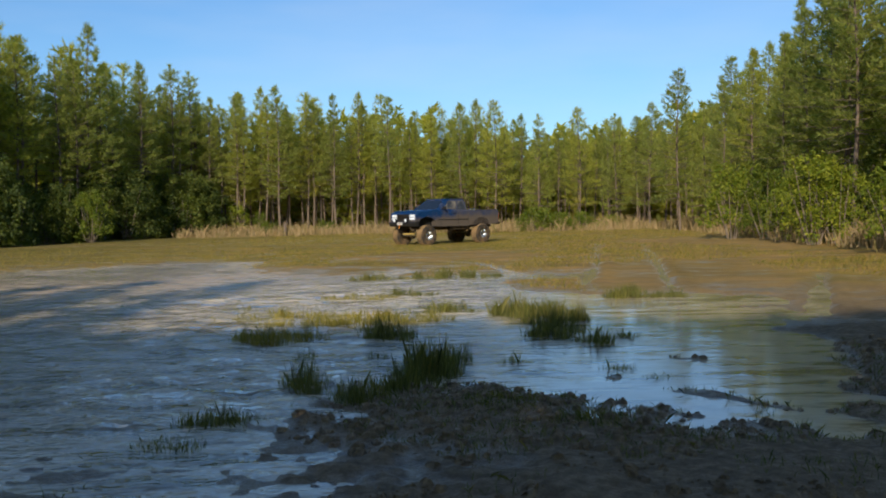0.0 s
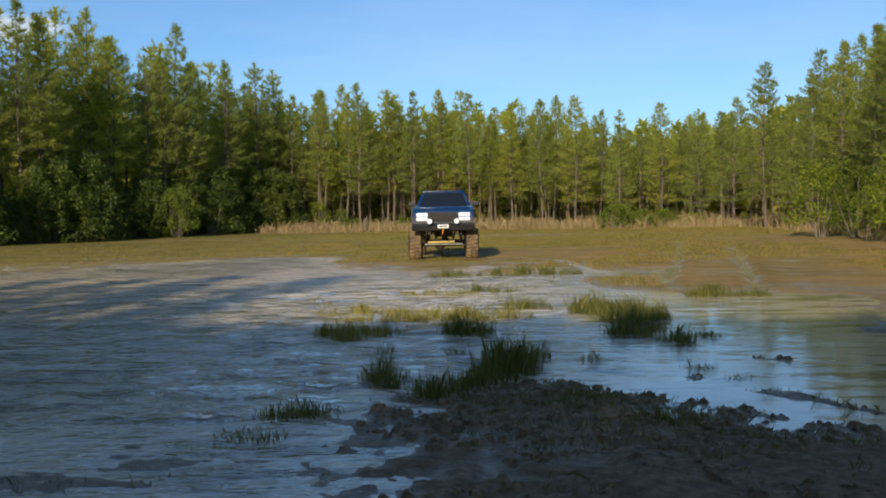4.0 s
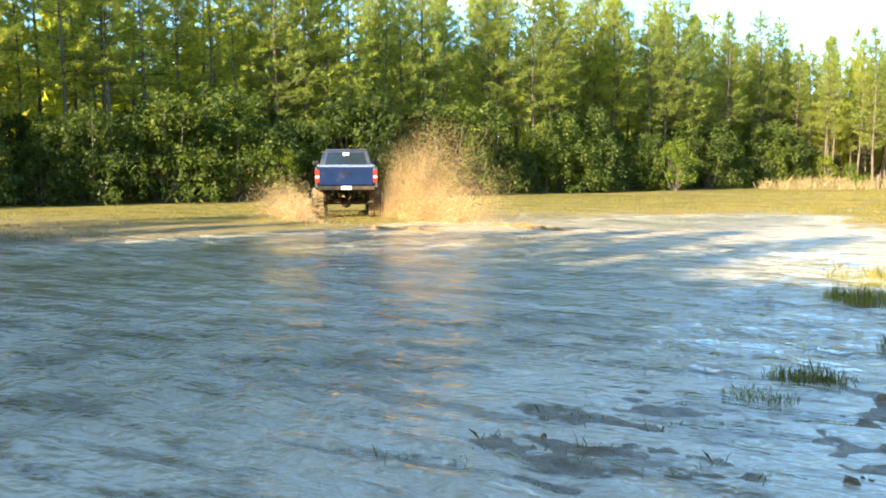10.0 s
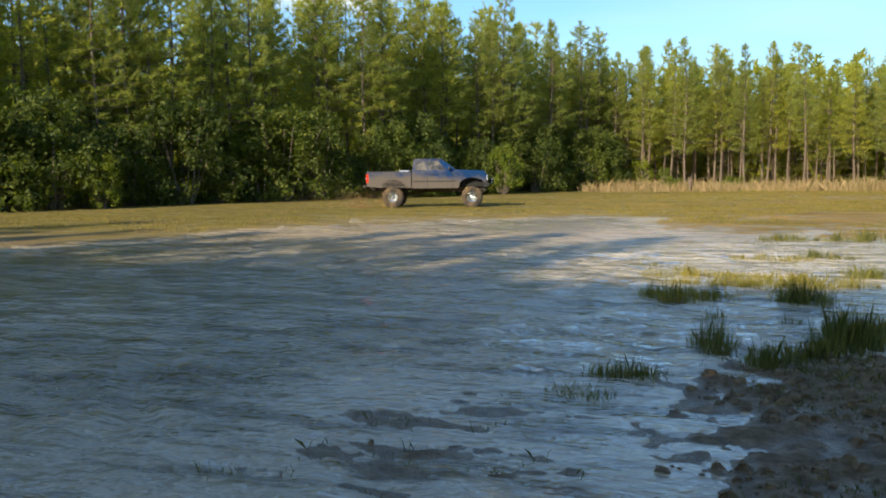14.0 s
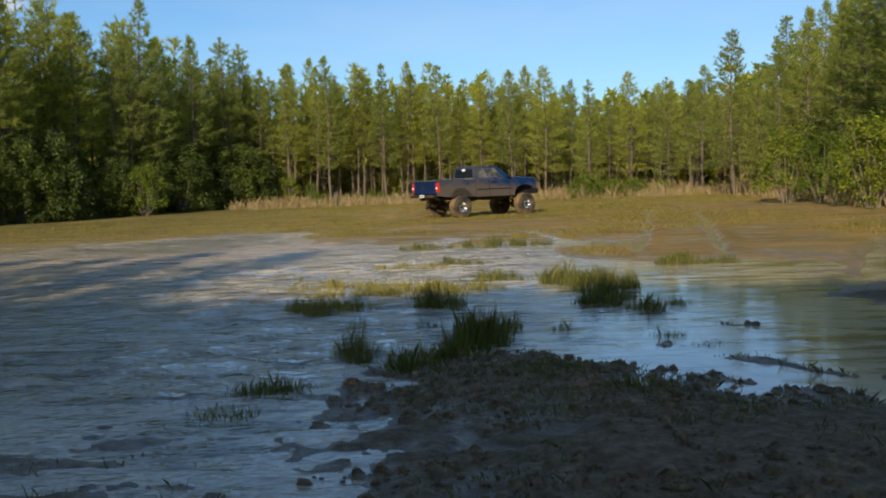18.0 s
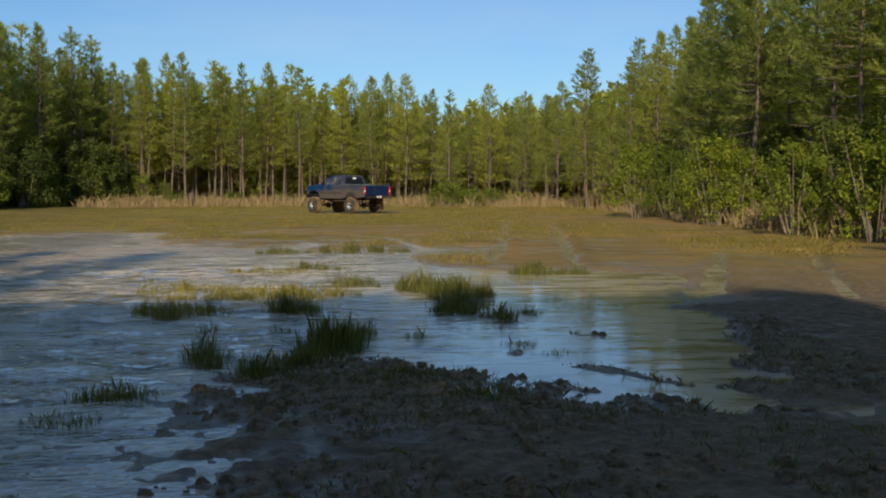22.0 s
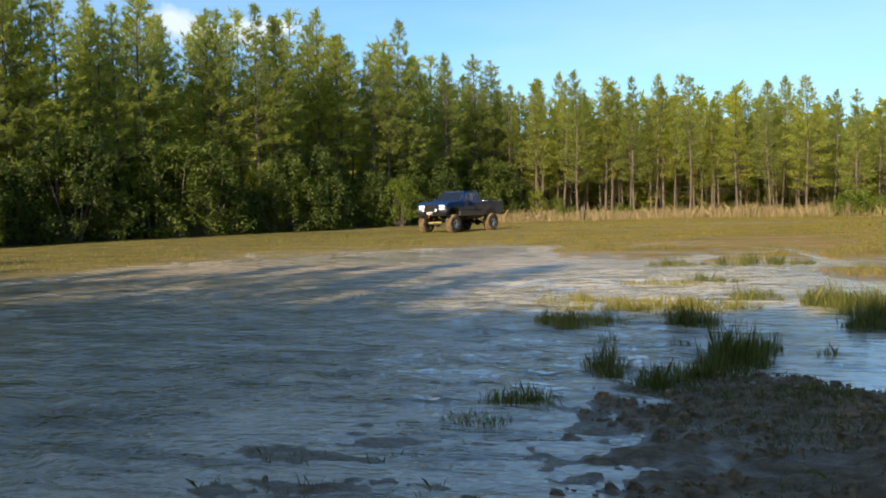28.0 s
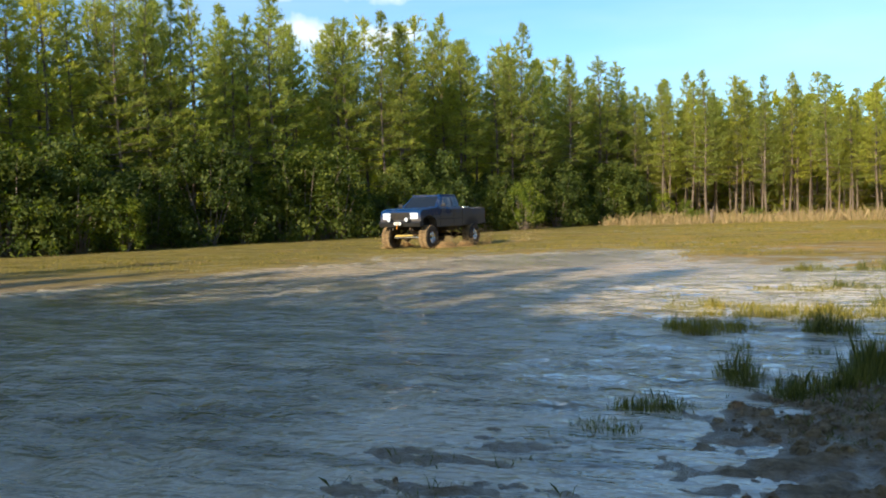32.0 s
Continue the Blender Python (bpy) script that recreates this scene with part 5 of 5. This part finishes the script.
        bm = bmesh.new()
        box(bm, s * 0.87 - 0.05, s * 0.87 + 0.05, -2.96, -0.98, 1.66, 1.685, 0.008)
        part("bed_rail_cap", bm, M_TRIM, top)
        bm = bmesh.new()
        box(bm, min(s * 0.40, s * 0.66), max(s * 0.40, s * 0.66), -2.3, -1.3, 1.05, 1.35, 0.04)
        part("inner_arch", bm, M_LINER, top)
        bm = bmesh.new()
        box(bm, min(s * 0.34, s * 0.62), max(s * 0.34, s * 0.62), 1.20, 2.40, 0.94, 1.58, 0.04)
        part("inner_arch", bm, M_LINER, top)
    bm = bmesh.new()
    box(bm, -0.90, 0.90, -2.96, -0.98, 1.06, 1.12)
    part("bed_floor", bm, M_STEEL, top)
    bm = bmesh.new()
    box(bm, -0.90, 0.90, -1.02, -0.98, 1.12, 1.63)
    part("bed_front", bm, M_PAINT, top)
    bm = bmesh.new()
    box(bm, -0.84, 0.84, -3.01, -2.95, 1.08, 1.64, 0.015)
    gate = part("tailgate", bm, M_TAILGATE, top, "bright blue tailgate")
    bm = bmesh.new()
    box(bm, -0.86, 0.86, -3.012, -2.945, 1.645, 1.672, 0.006)
    part("tailgate_cap", bm, M_ALU, gate, "pale metal strip along the tailgate top")
    bm = bmesh.new()
    box(bm, -0.12, 0.12, -3.025, -3.008, 1.42, 1.50, 0.01)
    part("tailgate_handle", bm, M_TRIM, gate)
    bm = bmesh.new()
    box(bm, -0.94, 0.94, -1.50, -1.05, 1.45, 1.72, 0.02)
    part("tool_box", bm, M_ALU, top, "bright aluminium tool box across the bed")
    # lamps behind
    for s in (-1, 1):
        bm = bmesh.new()
        box(bm, s * 0.905 - 0.062, s * 0.905 + 0.068, -3.02, -2.90, 1.16, 1.56, 0.015)
        lamp = part("tail_lamp", bm, M_RED, top, "red tail lamp")
        bm = bmesh.new()
        box(bm, s * 0.905 - 0.055, s * 0.905 + 0.055, -3.028, -3.016, 1.30, 1.37, 0.004)
        part("reverse_lens", bm, M_WHITE, lamp)
    bm = bmesh.new()
    box(bm, -0.90, 0.90, -3.18, -3.03, 0.93, 1.05, 0.02)
    bumper = part("rear_bumper", bm, M_STEEL, top, "muddy grey step bumper")
    bm = bmesh.new()
    box(bm, -0.16, 0.16, -3.19, -3.175, 0.94, 1.05, 0.004)
    plate = part("number_plate", bm, M_WHITE, bumper)
    bm = bmesh.new()
    box(bm, -0.11, 0.11, -3.196, -3.188, 0.975, 1.015)
    part("plate_bar", bm, M_TRIM, plate)
    # nose
    bm = bmesh.new()
    box(bm, -0.46, 0.46, 2.44, 2.495, 1.22, 1.52, 0.01)
    grille = part("grille", bm, M_TRIM, top, "dark grille with thin grey bars")
    for k in range(6):
        bm = bmesh.new()
        box(bm, -0.45, 0.45, 2.49, 2.515, 1.245 + k * 0.046, 1.258 + k * 0.046, 0.003)
        part("grille_bar", bm, M_STEEL, grille)
    for s in (-1, 1):
        for z0, z1 in ((1.385, 1.50), (1.25, 1.365)):
            bm = bmesh.new()
            box(bm, s * 0.66 - 0.18, s * 0.66 + 0.18, 2.42, 2.50, z0, z1, 0.02)
            part("headlamp", bm, M_LAMP, top, "clear rectangular headlamp")
        bm = bmesh.new()
        box(bm, s * 0.885 - 0.035, s * 0.885 + 0.035, 2.36, 2.46, 1.25, 1.50, 0.015)
        part("corner_lamp", bm, M_LAMP, top)
        bm = bmesh.new()
        tube(bm, (s * 0.42, 2.60, 1.235), (s * 0.42, 2.70, 1.235), 0.085, 0.095, 18)
        spot = part("fog_lamp", bm, M_TRIM, top, "round chrome-faced fog lamp")
        bm = bmesh.new()
        tube(bm, (s * 0.42, 2.695, 1.235), (s * 0.42, 2.712, 1.235), 0.085, 0.07, 18)
        part("fog_lens", bm, M_LAMP, spot)
    bm = bmesh.new()
    extruded(bm, [(2.42, 0.93), (2.42, 1.17), (2.62, 1.17), (2.68, 1.10), (2.64, 0.95)], -0.98, 0.98)
    for v in bm.verts:
        if abs(v.co.x) > 0.9:
            v.co.y -= 0.10
    bull = part("front_bumper", bm, M_TRIM, top, "black steel winch bumper")
    bm = bmesh.new()
    box(bm, -0.17, 0.17, 2.69, 2.705, 1.02, 1.13, 0.004)
    plate = part("number_plate", bm, M_WHITE, bull)
    bm = bmesh.new()
    box(bm, -0.12, 0.12, 2.703, 2.71, 1.055, 1.095)
    part("plate_bar", bm, M_TRIM, plate)
    bm = bmesh.new()
    tube(bm, (0.0, 2.72, 1.02), (0.02, 2.74, 0.84), 0.02, 0.02, 6)
    part("tow_hook", bm, M_AMBER, bull, "orange tow hook")
    # mirrors, handles, trim
    for s in (-1, 1):
        bm = bmesh.new()
        box(bm, s * 1.06 - 0.10, s * 1.06 + 0.10, 0.72, 0.82, 1.72, 1.86, 0.03)
        tube(bm, (s * 0.90, 0.80, 1.74), (s * 1.0, 0.78, 1.76), 0.02)
        part("wing_mirror", bm, M_TRIM, top)
        bm = bmesh.new()
        box(bm, s * 0.975 - 0.012, s * 0.975 + 0.012, -0.08, 0.10, 1.50, 1.545, 0.006)
        part("door_handle", bm, M_TRIM, top)
        for y in (0.92, -0.22):
            bm = bmesh.new()
            box(bm, s * 0.971 - 0.006, s * 0.971 + 0.006, y - 0.007, y + 0.007, 0.95, 1.55)
            part("door_seam", bm, M_TRIM, top)
        bm = bmesh.new()
        box(bm, s * 0.972 - 0.012, s * 0.972 + 0.012, -0.90, 1.10, 1.20, 1.24, 0.005)
        part("side_moulding", bm, M_TRIM, top)
    # frame and running gear
    for s in (-1, 1):
        bm = bmesh.new()
        box(bm, s * 0.42 - 0.04, s * 0.42 + 0.04, -2.95, 2.42, 0.80, 0.93, 0.01)
        part("frame_rail", bm, M_STEEL, top)
        for y, m in ((FRONT_AXLE, M_YELLOW), (REAR_AXLE, M_STEEL)):
            bm = bmesh.new()
            tube(bm, (s * 0.62, y - 0.22, 0.50), (s * 0.50, y - 0.30, 1.10), 0.035, 0.03, 10)
            part("shock_absorber", bm, m, top)
            bm = bmesh.new()
            for k in range(9):
                a, b = k / 9, (k + 1) / 9
                tube(bm, (s * 0.55, y - 0.65 + 1.3 * a, 0.60 + 0.22 * (2 * a - 1) ** 2), (s * 0.55, y - 0.65 + 1.3 * b, 0.60 + 0.22 * (2 * b - 1) ** 2), 0.035, 0.035, 6)
            part("leaf_spring", bm, M_STEEL, top)
        bm = bmesh.new()
        tube(bm, (s * 0.30, REAR_AXLE + 0.1, 0.58), (s * 0.36, -0.35, 0.86), 0.03, 0.03, 8)
        part("traction_bar", bm, M_STEEL, top)
    for y in (FRONT_AXLE, REAR_AXLE):
        bm = bmesh.new()
        tube(bm, (-0.78, y, HUB), (0.78, y, HUB), 0.06, 0.06, 12)
        bmesh.ops.create_uvsphere(bm, u_segments=14, v_segments=9, radius=0.17, matrix=Matrix.Translation((0.12 if y > 0 else 0, y, HUB)))
        part("axle", bm, M_STEEL, top)
    bm = bmesh.new()
    tube(bm, (-0.60, FRONT_AXLE + 0.24, 0.50), (0.60, FRONT_AXLE + 0.24, 0.50), 0.028, 0.028, 10)
    part("steering_rod", bm, M_ALU, top, "shiny steering rod")
    bm = bmesh.new()
    tube(bm, (0.5, FRONT_AXLE + 0.30, 0.56), (-0.35, FRONT_AXLE + 0.30, 0.58), 0.035, 0.035, 10)
    part("steering_damper", bm, M_YELLOW, top)
    bm = bmesh.new()
    tube(bm, (0, REAR_AXLE, HUB), (0, 0.2, 0.85), 0.045, 0.045, 10)
    part("drive_shaft", bm, M_STEEL, top)
    bm = bmesh.new()
    box(bm, -0.30, 0.30, 0.0, 1.4, 0.72, 1.0, 0.05)
    part("gearbox", bm, M_STEEL, top)
    bm = bmesh.new()
    box(bm, -0.80, -0.48, -1.0, 0.2, 0.72, 0.92, 0.05)
    part("fuel_tank", bm, M_STEEL, top)
    wheels = [make_wheel(top, s * TRACK, y, s) for y in (FRONT_AXLE, REAR_AXLE) for s in (-1, 1)]
    return top, wheels


truck, wheels = make_truck()

# seconds, place, heading in degrees (0 is straight away from the camera, 90 to its left)
DRIVE = [
    (0.0, -0.1, 48.2, 132), (0.5, -2.0, 47.1, 152), (1.0, -3.2, 45.6, 170), (1.5, -3.7, 43.2, 185), (2.0, -4.0, 40.6, 202), (2.5, -3.8, 38.3, 205),
    (3.2, -3.2, 35.5, 199), (3.9, -2.7, 33.1, 186), (4.5, -2.8, 30.9, 173), (5.0, -3.3, 27.6, 161), (5.5, -4.5, 25.3, 148), (6.0, -5.9, 23.7, 132),
    (6.5, -7.4, 22.4, 114), (7.0, -9.4, 21.5, 100), (7.5, -11.6, 21.5, 92), (8.0, -13.8, 21.7, 82), (8.5, -16.4, 23.1, 70), (9.0, -18.9, 24.2, 60),
    (9.5, -20.3, 24.9, 52), (10.0, -21.3, 26.1, 39), (10.5, -22.1, 27.5, 32), (11.0, -22.9, 30.0, 16), (11.5, -23.7, 33.5, -4), (12.0, -23.6, 35.8, -15),
    (12.5, -23.1, 38.5, -27), (13.0, -22.3, 40.7, -38), (13.5, -20.5, 41.7, -50), (14.2, -17.6, 40.9, -76), (14.9, -14.2, 39.4, -96), (15.5, -11.5, 39.0, -102),
    (16.0, -9.8, 39.6, -101), (16.5, -7.3, 39.2, -106), (17.0, -4.7, 39.2, -104), (17.5, -2.8, 41.5, -72), (18.0, -0.6, 43.8, -52), (18.5, 1.2, 45.5, -35),
    (19.0, 2.4, 48.0, -18), (19.5, 2.7, 49.7, -7), (20.0, 2.5, 51.0, 5), (20.5, 2.2, 52.7, 13), (21.0, 1.7, 54.0, 18), (21.5, 0.6, 55.9, 28),
    (22.0, -0.5, 57.8, 38), (22.5, -1.8, 59.3, 44), (23.0, -3.2, 60.8, 53), (23.5, -4.9, 61.2, 62), (24.0, -6.7, 61.3, 72), (24.5, -8.4, 60.8, 90),
    (25.0, -10.4, 59.8, 111), (25.5, -12.1, 58.8, 122), (26.2, -13.7, 56.7, 138), (26.9, -14.5, 54.2, 150), (27.5, -14.7, 52.5, 156), (28.0, -15.3, 51.5, 161),
    (28.5, -15.7, 50.1, 166), (29.0, -16.1, 48.9, 172), (29.5, -16.6, 47.5, 174), (30.0, -16.9, 46.0, 176), (30.5, -17.3, 44.5, 176), (31.0, -17.3, 42.0, 177),
    (31.5, -17.6, 39.6, 176), (32.0, -17.9, 37.6, 174),
]


def drive_at(t):
    """Place and heading on the smooth line through DRIVE."""
    rows = DRIVE
    i = max(0, min(len(rows) - 2, next((k for k in range(len(rows) - 1) if t <= rows[k + 1][0]), len(rows) - 2)))
    p0, p1, p2, p3 = rows[max(0, i - 1)], rows[i], rows[i + 1], rows[min(len(rows) - 1, i + 2)]
    u = (t - p1[0]) / (p2[0] - p1[0])
    got = []
    for c in (1, 2, 3):
        d = p2[0] - p1[0]
        m1 = (p2[c] - p0[c]) / (p2[0] - p0[0]) * d
        m2 = (p3[c] - p1[c]) / (p3[0] - p1[0]) * d
        got.append((2 * u ** 3 - 3 * u * u + 1) * p1[c] + (u ** 3 - 2 * u * u + u) * m1 + (-2 * u ** 3 + 3 * u * u) * p2[c] + (u ** 3 - u * u) * m2)
    return got


def truck_pose(t):
    x, y, h = drive_at(t)
    a = radians(h)
    fx, fy = -math.sin(a), math.cos(a)
    zf = sum(ground_at(x + fx * 1.8 + s * fy * 0.9, y + fy * 1.8 - s * fx * 0.9) for s in (-1, 1)) / 2
    zr = sum(ground_at(x - fx * 1.8 + s * fy * 0.9, y - fy * 1.8 - s * fx * 0.9) for s in (-1, 1)) / 2
    zf, zr = max(zf, -0.25), max(zr, -0.25)
    return pose(x, y, (zf + zr) / 2 - 0.03, math.degrees(math.atan2(zf - zr, 3.6)), 0, h)


def thrown(seed, jets, per, out, along_y, up, size, back=0.0, heap=0.0, loose=0.13, mist=False):
    """Muddy water in the air: jets of drops that leave the wheel to the side (+x), thinning as they rise."""
    rng = np.random.default_rng(seed)
    v, f = [], []
    if heap:                                       # the solid foot of the wave
        na, nb = 26, 16
        for i in range(na):
            for j in range(nb):
                u, w = i / (na - 1), j / (nb - 1)
                q = math.sin(math.pi * u) ** 0.6 * math.sin(math.pi * min(1, w * 0.8 + 0.2)) ** 0.8
                lump = 0.75 + 0.30 * noise.noise(Vector((u * 5, w * 4, seed * 1.7))) + 0.32 * noise.noise(Vector((u * 14, w * 11, seed * 0.7))) + 0.30 * noise.noise(Vector((u * 34, w * 27, seed * 0.3)))
                v.append(np.array([out * 0.8 * w + 0.12 * noise.noise(Vector((u * 9, w * 9, seed))), along_y * 1.5 * (u - 0.5), heap * max(0, q * lump) - 0.12]))
        for i in range(na - 1):
            for j in range(nb - 1):
                f.append((i * nb + j, (i + 1) * nb + j, (i + 1) * nb + j + 1, i * nb + j + 1))
    base = len(v)
    n = jets * per
    j = np.repeat(np.arange(jets), per)
    s0 = np.stack((rng.uniform(0, 0.25, jets), rng.normal(0, along_y * 0.4, jets), np.full(jets, -0.1)), 1)[j]
    vel = np.stack((out * rng.uniform(0.15, 1.1, jets), rng.normal(0, along_y * 0.3, jets) - back * rng.uniform(0.3, 1.0, jets), up * 2 * rng.uniform(0.35, 1.15, jets)), 1)[j]
    t = rng.uniform(0.0, 1.0, (n, 1)) ** 0.85
    fall = np.array([0, 0, up])
    p = s0 + vel * t - fall * t * t + rng.normal(0, 1, (n, 3)) * (0.04 + loose * t)
    w = unit(vel - 2 * fall * t)
    q = size * rng.uniform(0.35, 1.0, (n, 1)) * (1.25 - 0.7 * t)
    a = unit(np.cross(w, rng.normal(0, 1, (n, 3)))) * q
    drops = np.stack((p + w * q * rng.uniform(1.2, 2.2, (n, 1)), p + a, p - a), 1).reshape(-1, 3)
    v = np.concatenate((np.array(v).reshape(-1, 3), drops))
    f = list(f) + [tuple(q) for q in (triples(3 * n) + base).tolist()]
    return mesh_of("mud_splash", v, f, M_MIST if mist else M_SPRAY)


SHEETS = [thrown(51 + k, 110, 42, 1.7, 1.7, 0.95, 0.032, 0.0, 0.85) for k in range(4)]   # low sheets flung sideways
PLUMES = [thrown(61 + k, 90, 260, 1.0, 1.0, 2.0, 0.021, 2.4, 0.0, 0.20, True) for k in range(3)]   # tall fine rooster tails
KICKS = [thrown(71 + k, 30, 70, 0.6, 0.7, 0.8, 0.022, 1.8) for k in range(3)]    # flecks of wet earth
MISTS = [thrown(81 + k, 50, 150, 1.3, 2.4, 0.95, 0.025, 1.2, 0.0, 0.28, True) for k in range(3)]     # low haze of droplets that hangs behind
SPLASHES = []


def splash_times():
    """Every burst: the mesh, the second at which it starts, the wheel it comes from, its rise and its life."""
    plan = []
    k = 0
    t = 4.35
    while t < 11.6:
        for s in (-1, 1, 0) if t < 6.7 else (-1, 1):
            plan.append((SHEETS[k % 4], t, s, 2.2, 1.3, 0.85, 0.75 if t < 5.1 else (1.2 if s else 1.5) if t < 6.7 else 0.85))
            k += 1
        t += 0.31
    t = 4.6
    while t < 12.0:
        for s in (-1, 1):
            plan.append((SHEETS[k % 4], t, s, -1.7, 1.1, 0.75, 0.85 if t < 8.8 else 0.75))
            k += 1
        t += 0.42
    for t, s, size in ((6.0, 1, 0.9), (6.2, -1, 1.0), (6.4, 1, 1.15), (6.55, -1, 1.0), (6.9, 1, 1.1), (7.3, 1, 1.1), (7.6, -1, 0.8), (8.1, 1, 1.1), (8.35, -1, 0.6), (8.7, 1, 1.0), (9.05, 1, 1.1), (9.35, 1, 1.2), (9.7, 1, 1.25), (9.95, 1, 1.2), (10.2, -1, 0.9), (10.45, 1, 1.1), (10.75, -1, 1.1), (11.0, 1, 0.9), (11.3, -1, 0.8)):
        plan.append((PLUMES[k % 3], t, s, -1.9, 2.4, 1.9, size))
        k += 1
    t = 5.0
    while t < 12.2:
        for s in (-1, 1):
            plan.append((MISTS[k % 3], t, s, -2.6, 1.1, 1.9, 1.15))
            k += 1
        t += 0.4
    for t0, t1, size in ((0.0, 2.6, 0.9), (11.7, 13.9, 1.0), (15.3, 18.4, 0.9), (28.2, 32.0, 0.95)):
        t = t0
        while t < t1:
            plan.append((KICKS[k % 3], t, -1 if k % 2 else 1, -1.9, 1.2, 0.7, size))
            k += 1
            t += 0.3
    for t0, t1, size in ((0.0, 2.7, 0.75), (12.1, 13.9, 0.8), (15.4, 18.2, 0.7), (28.0, 32.0, 0.95)):
        t = t0
        while t < t1:
            plan.append((MISTS[k % 3], t, -1 if k % 2 else 1, -2.4, 1.1, 1.2, size))
            k += 1
            t += 0.55
    for t in (31.2, 31.5, 31.8):
        for s in (-1, 1):
            plan.append((SHEETS[k % 4], t, s, 1.9, 0.8, 0.8, 0.45))
            k += 1
    return plan


for me, t, s, y, tall, life, size in splash_times():
    ob = new("mud_splash", me)
    tagged(ob, "burst of brown muddy water thrown up by a wheel", "splash", "splashes behind the truck")
    SPLASHES.append((ob, t, s, y, tall, life, size))

WAKE = []


def make_wake():
    """Broken tan crests that well up where the truck has gone by."""
    rng = np.random.default_rng(88)
    for k in range(36):
        t = 4.6 + 7.0 * k / 36
        v, f = [], []
        L, W, na, nb = rng.uniform(0.7, 1.5), rng.uniform(0.10, 0.22), 30, 7
        for i in range(na):
            for j in range(nb):
                u, w = 2 * i / (na - 1) - 1, 2 * j / (nb - 1) - 1
                wob = 0.25 * noise.noise(Vector((u * 2.5, 0, k * 2.3)))
                q = (1 - w * w) * (1 - u * u) * max(0.0, 0.5 + 0.9 * noise.noise(Vector((u * 6, w * 2, k * 1.7))) + 0.4 * noise.noise(Vector((u * 17, w * 5, k * 0.9))))
                v.append((W * w + wob, L * u, 0.14 * q - 0.012))
        for i in range(na - 1):
            for j in range(nb - 1):
                f.append((i * nb + j, (i + 1) * nb + j, (i + 1) * nb + j + 1, i * nb + j + 1))
        ob = new("wake_crest", mesh_of("wake_crest", v, f, M_SPRAY, True))
        tagged(ob, "low broken crest of tan churned water", "wave", "wake of the truck")
        WAKE.append((ob, t, rng.choice((-1, 1)) * rng.uniform(1.0, 2.3), rng.uniform(-14, 14)))


make_wake()


def splash_rows(t0, s, y, tall, life, size):
    x, yy, h = drive_at(min(32.0, t0))
    a = radians(h)
    fx, fy = -math.sin(a), math.cos(a)
    rx, ry = fy, -fx
    if s:
        px, py = x + fx * y + rx * s * 0.95, yy + fy * y + ry * s * 0.95
        ox, oy = rx * s * 0.7 * size + fx * 0.3, ry * s * 0.7 * size + fy * 0.3
        turn = h if s > 0 else h + 180
    else:                                           # the wave before the bumper runs ahead of the truck
        px, py = x + fx * 2.5, yy + fy * 2.5
        ox, oy = fx * 2.2, fy * 2.2
        turn = h + 90
    low = -(tall * size + 0.9)
    level = max(0.0, ground_at(px, py))
    rows = []
    for t, z, o in ((0.0, low, 0), (t0 - 0.14, low, 0), (t0 + 0.02, -0.2 * tall * size, 0.1), (t0 + 0.14, 0.0, 0.3), (t0 + 0.48, -0.05, 0.75), (t0 + 0.55 + life * 0.7, low, 1.2), (32.4, low, 1.1)):
        if rows and t <= rows[-1][0]:
            if t <= 0:
                rows.pop()
                rows.append((0.0, z, o))
            continue
        rows.append((max(0.0, t), z, o))
    return [(t, pose(px + ox * o, py + oy * o, level + z, 0, 0, turn) @ Matrix.Diagonal((size, size, size, 1))) for t, z, o in rows]


def motions():
    times = [k * 0.25 for k in range(129)]
    walk(truck, [(t, truck_pose(t)) for t in times])
    roll, rows = 0.0, []
    last = drive_at(0.0)
    for k in range(321):
        t = k * 0.1
        now = drive_at(t)
        roll += min(80.0, math.degrees(math.hypot(now[0] - last[0], now[1] - last[1]) / TYRE))
        last = now
        rows.append((t, roll))
    for wheel in wheels:
        x, y, z = wheel.location
        walk(wheel, [(t, pose(x, y, z, -r, 0, 0)) for t, r in rows])
    for ob, t, s, y, tall, life, size in SPLASHES:
        ob.scale = (size, size, size)
        walk(ob, splash_rows(t, s, y, tall, life, size))
    for ob, t, side, skew in WAKE:
        x, y, h = drive_at(t)
        a = radians(h)
        px, py = x + math.cos(a) * side, y + math.sin(a) * side
        walk(ob, [(0.0, pose(px, py, -0.4, 0, 0, h + skew)), (t + 0.1, pose(px, py, -0.4, 0, 0, h + skew)), (t + 0.7, pose(px, py, 0.0, 0, 0, h + skew)),
                  (t + 1.9, pose(px, py, 0.0, 0, 0, h + skew)), (t + 3.2, pose(px, py, -0.12, 0, 0, h + skew)), (32.0, pose(px, py, -0.4, 0, 0, h + skew))])


motions()
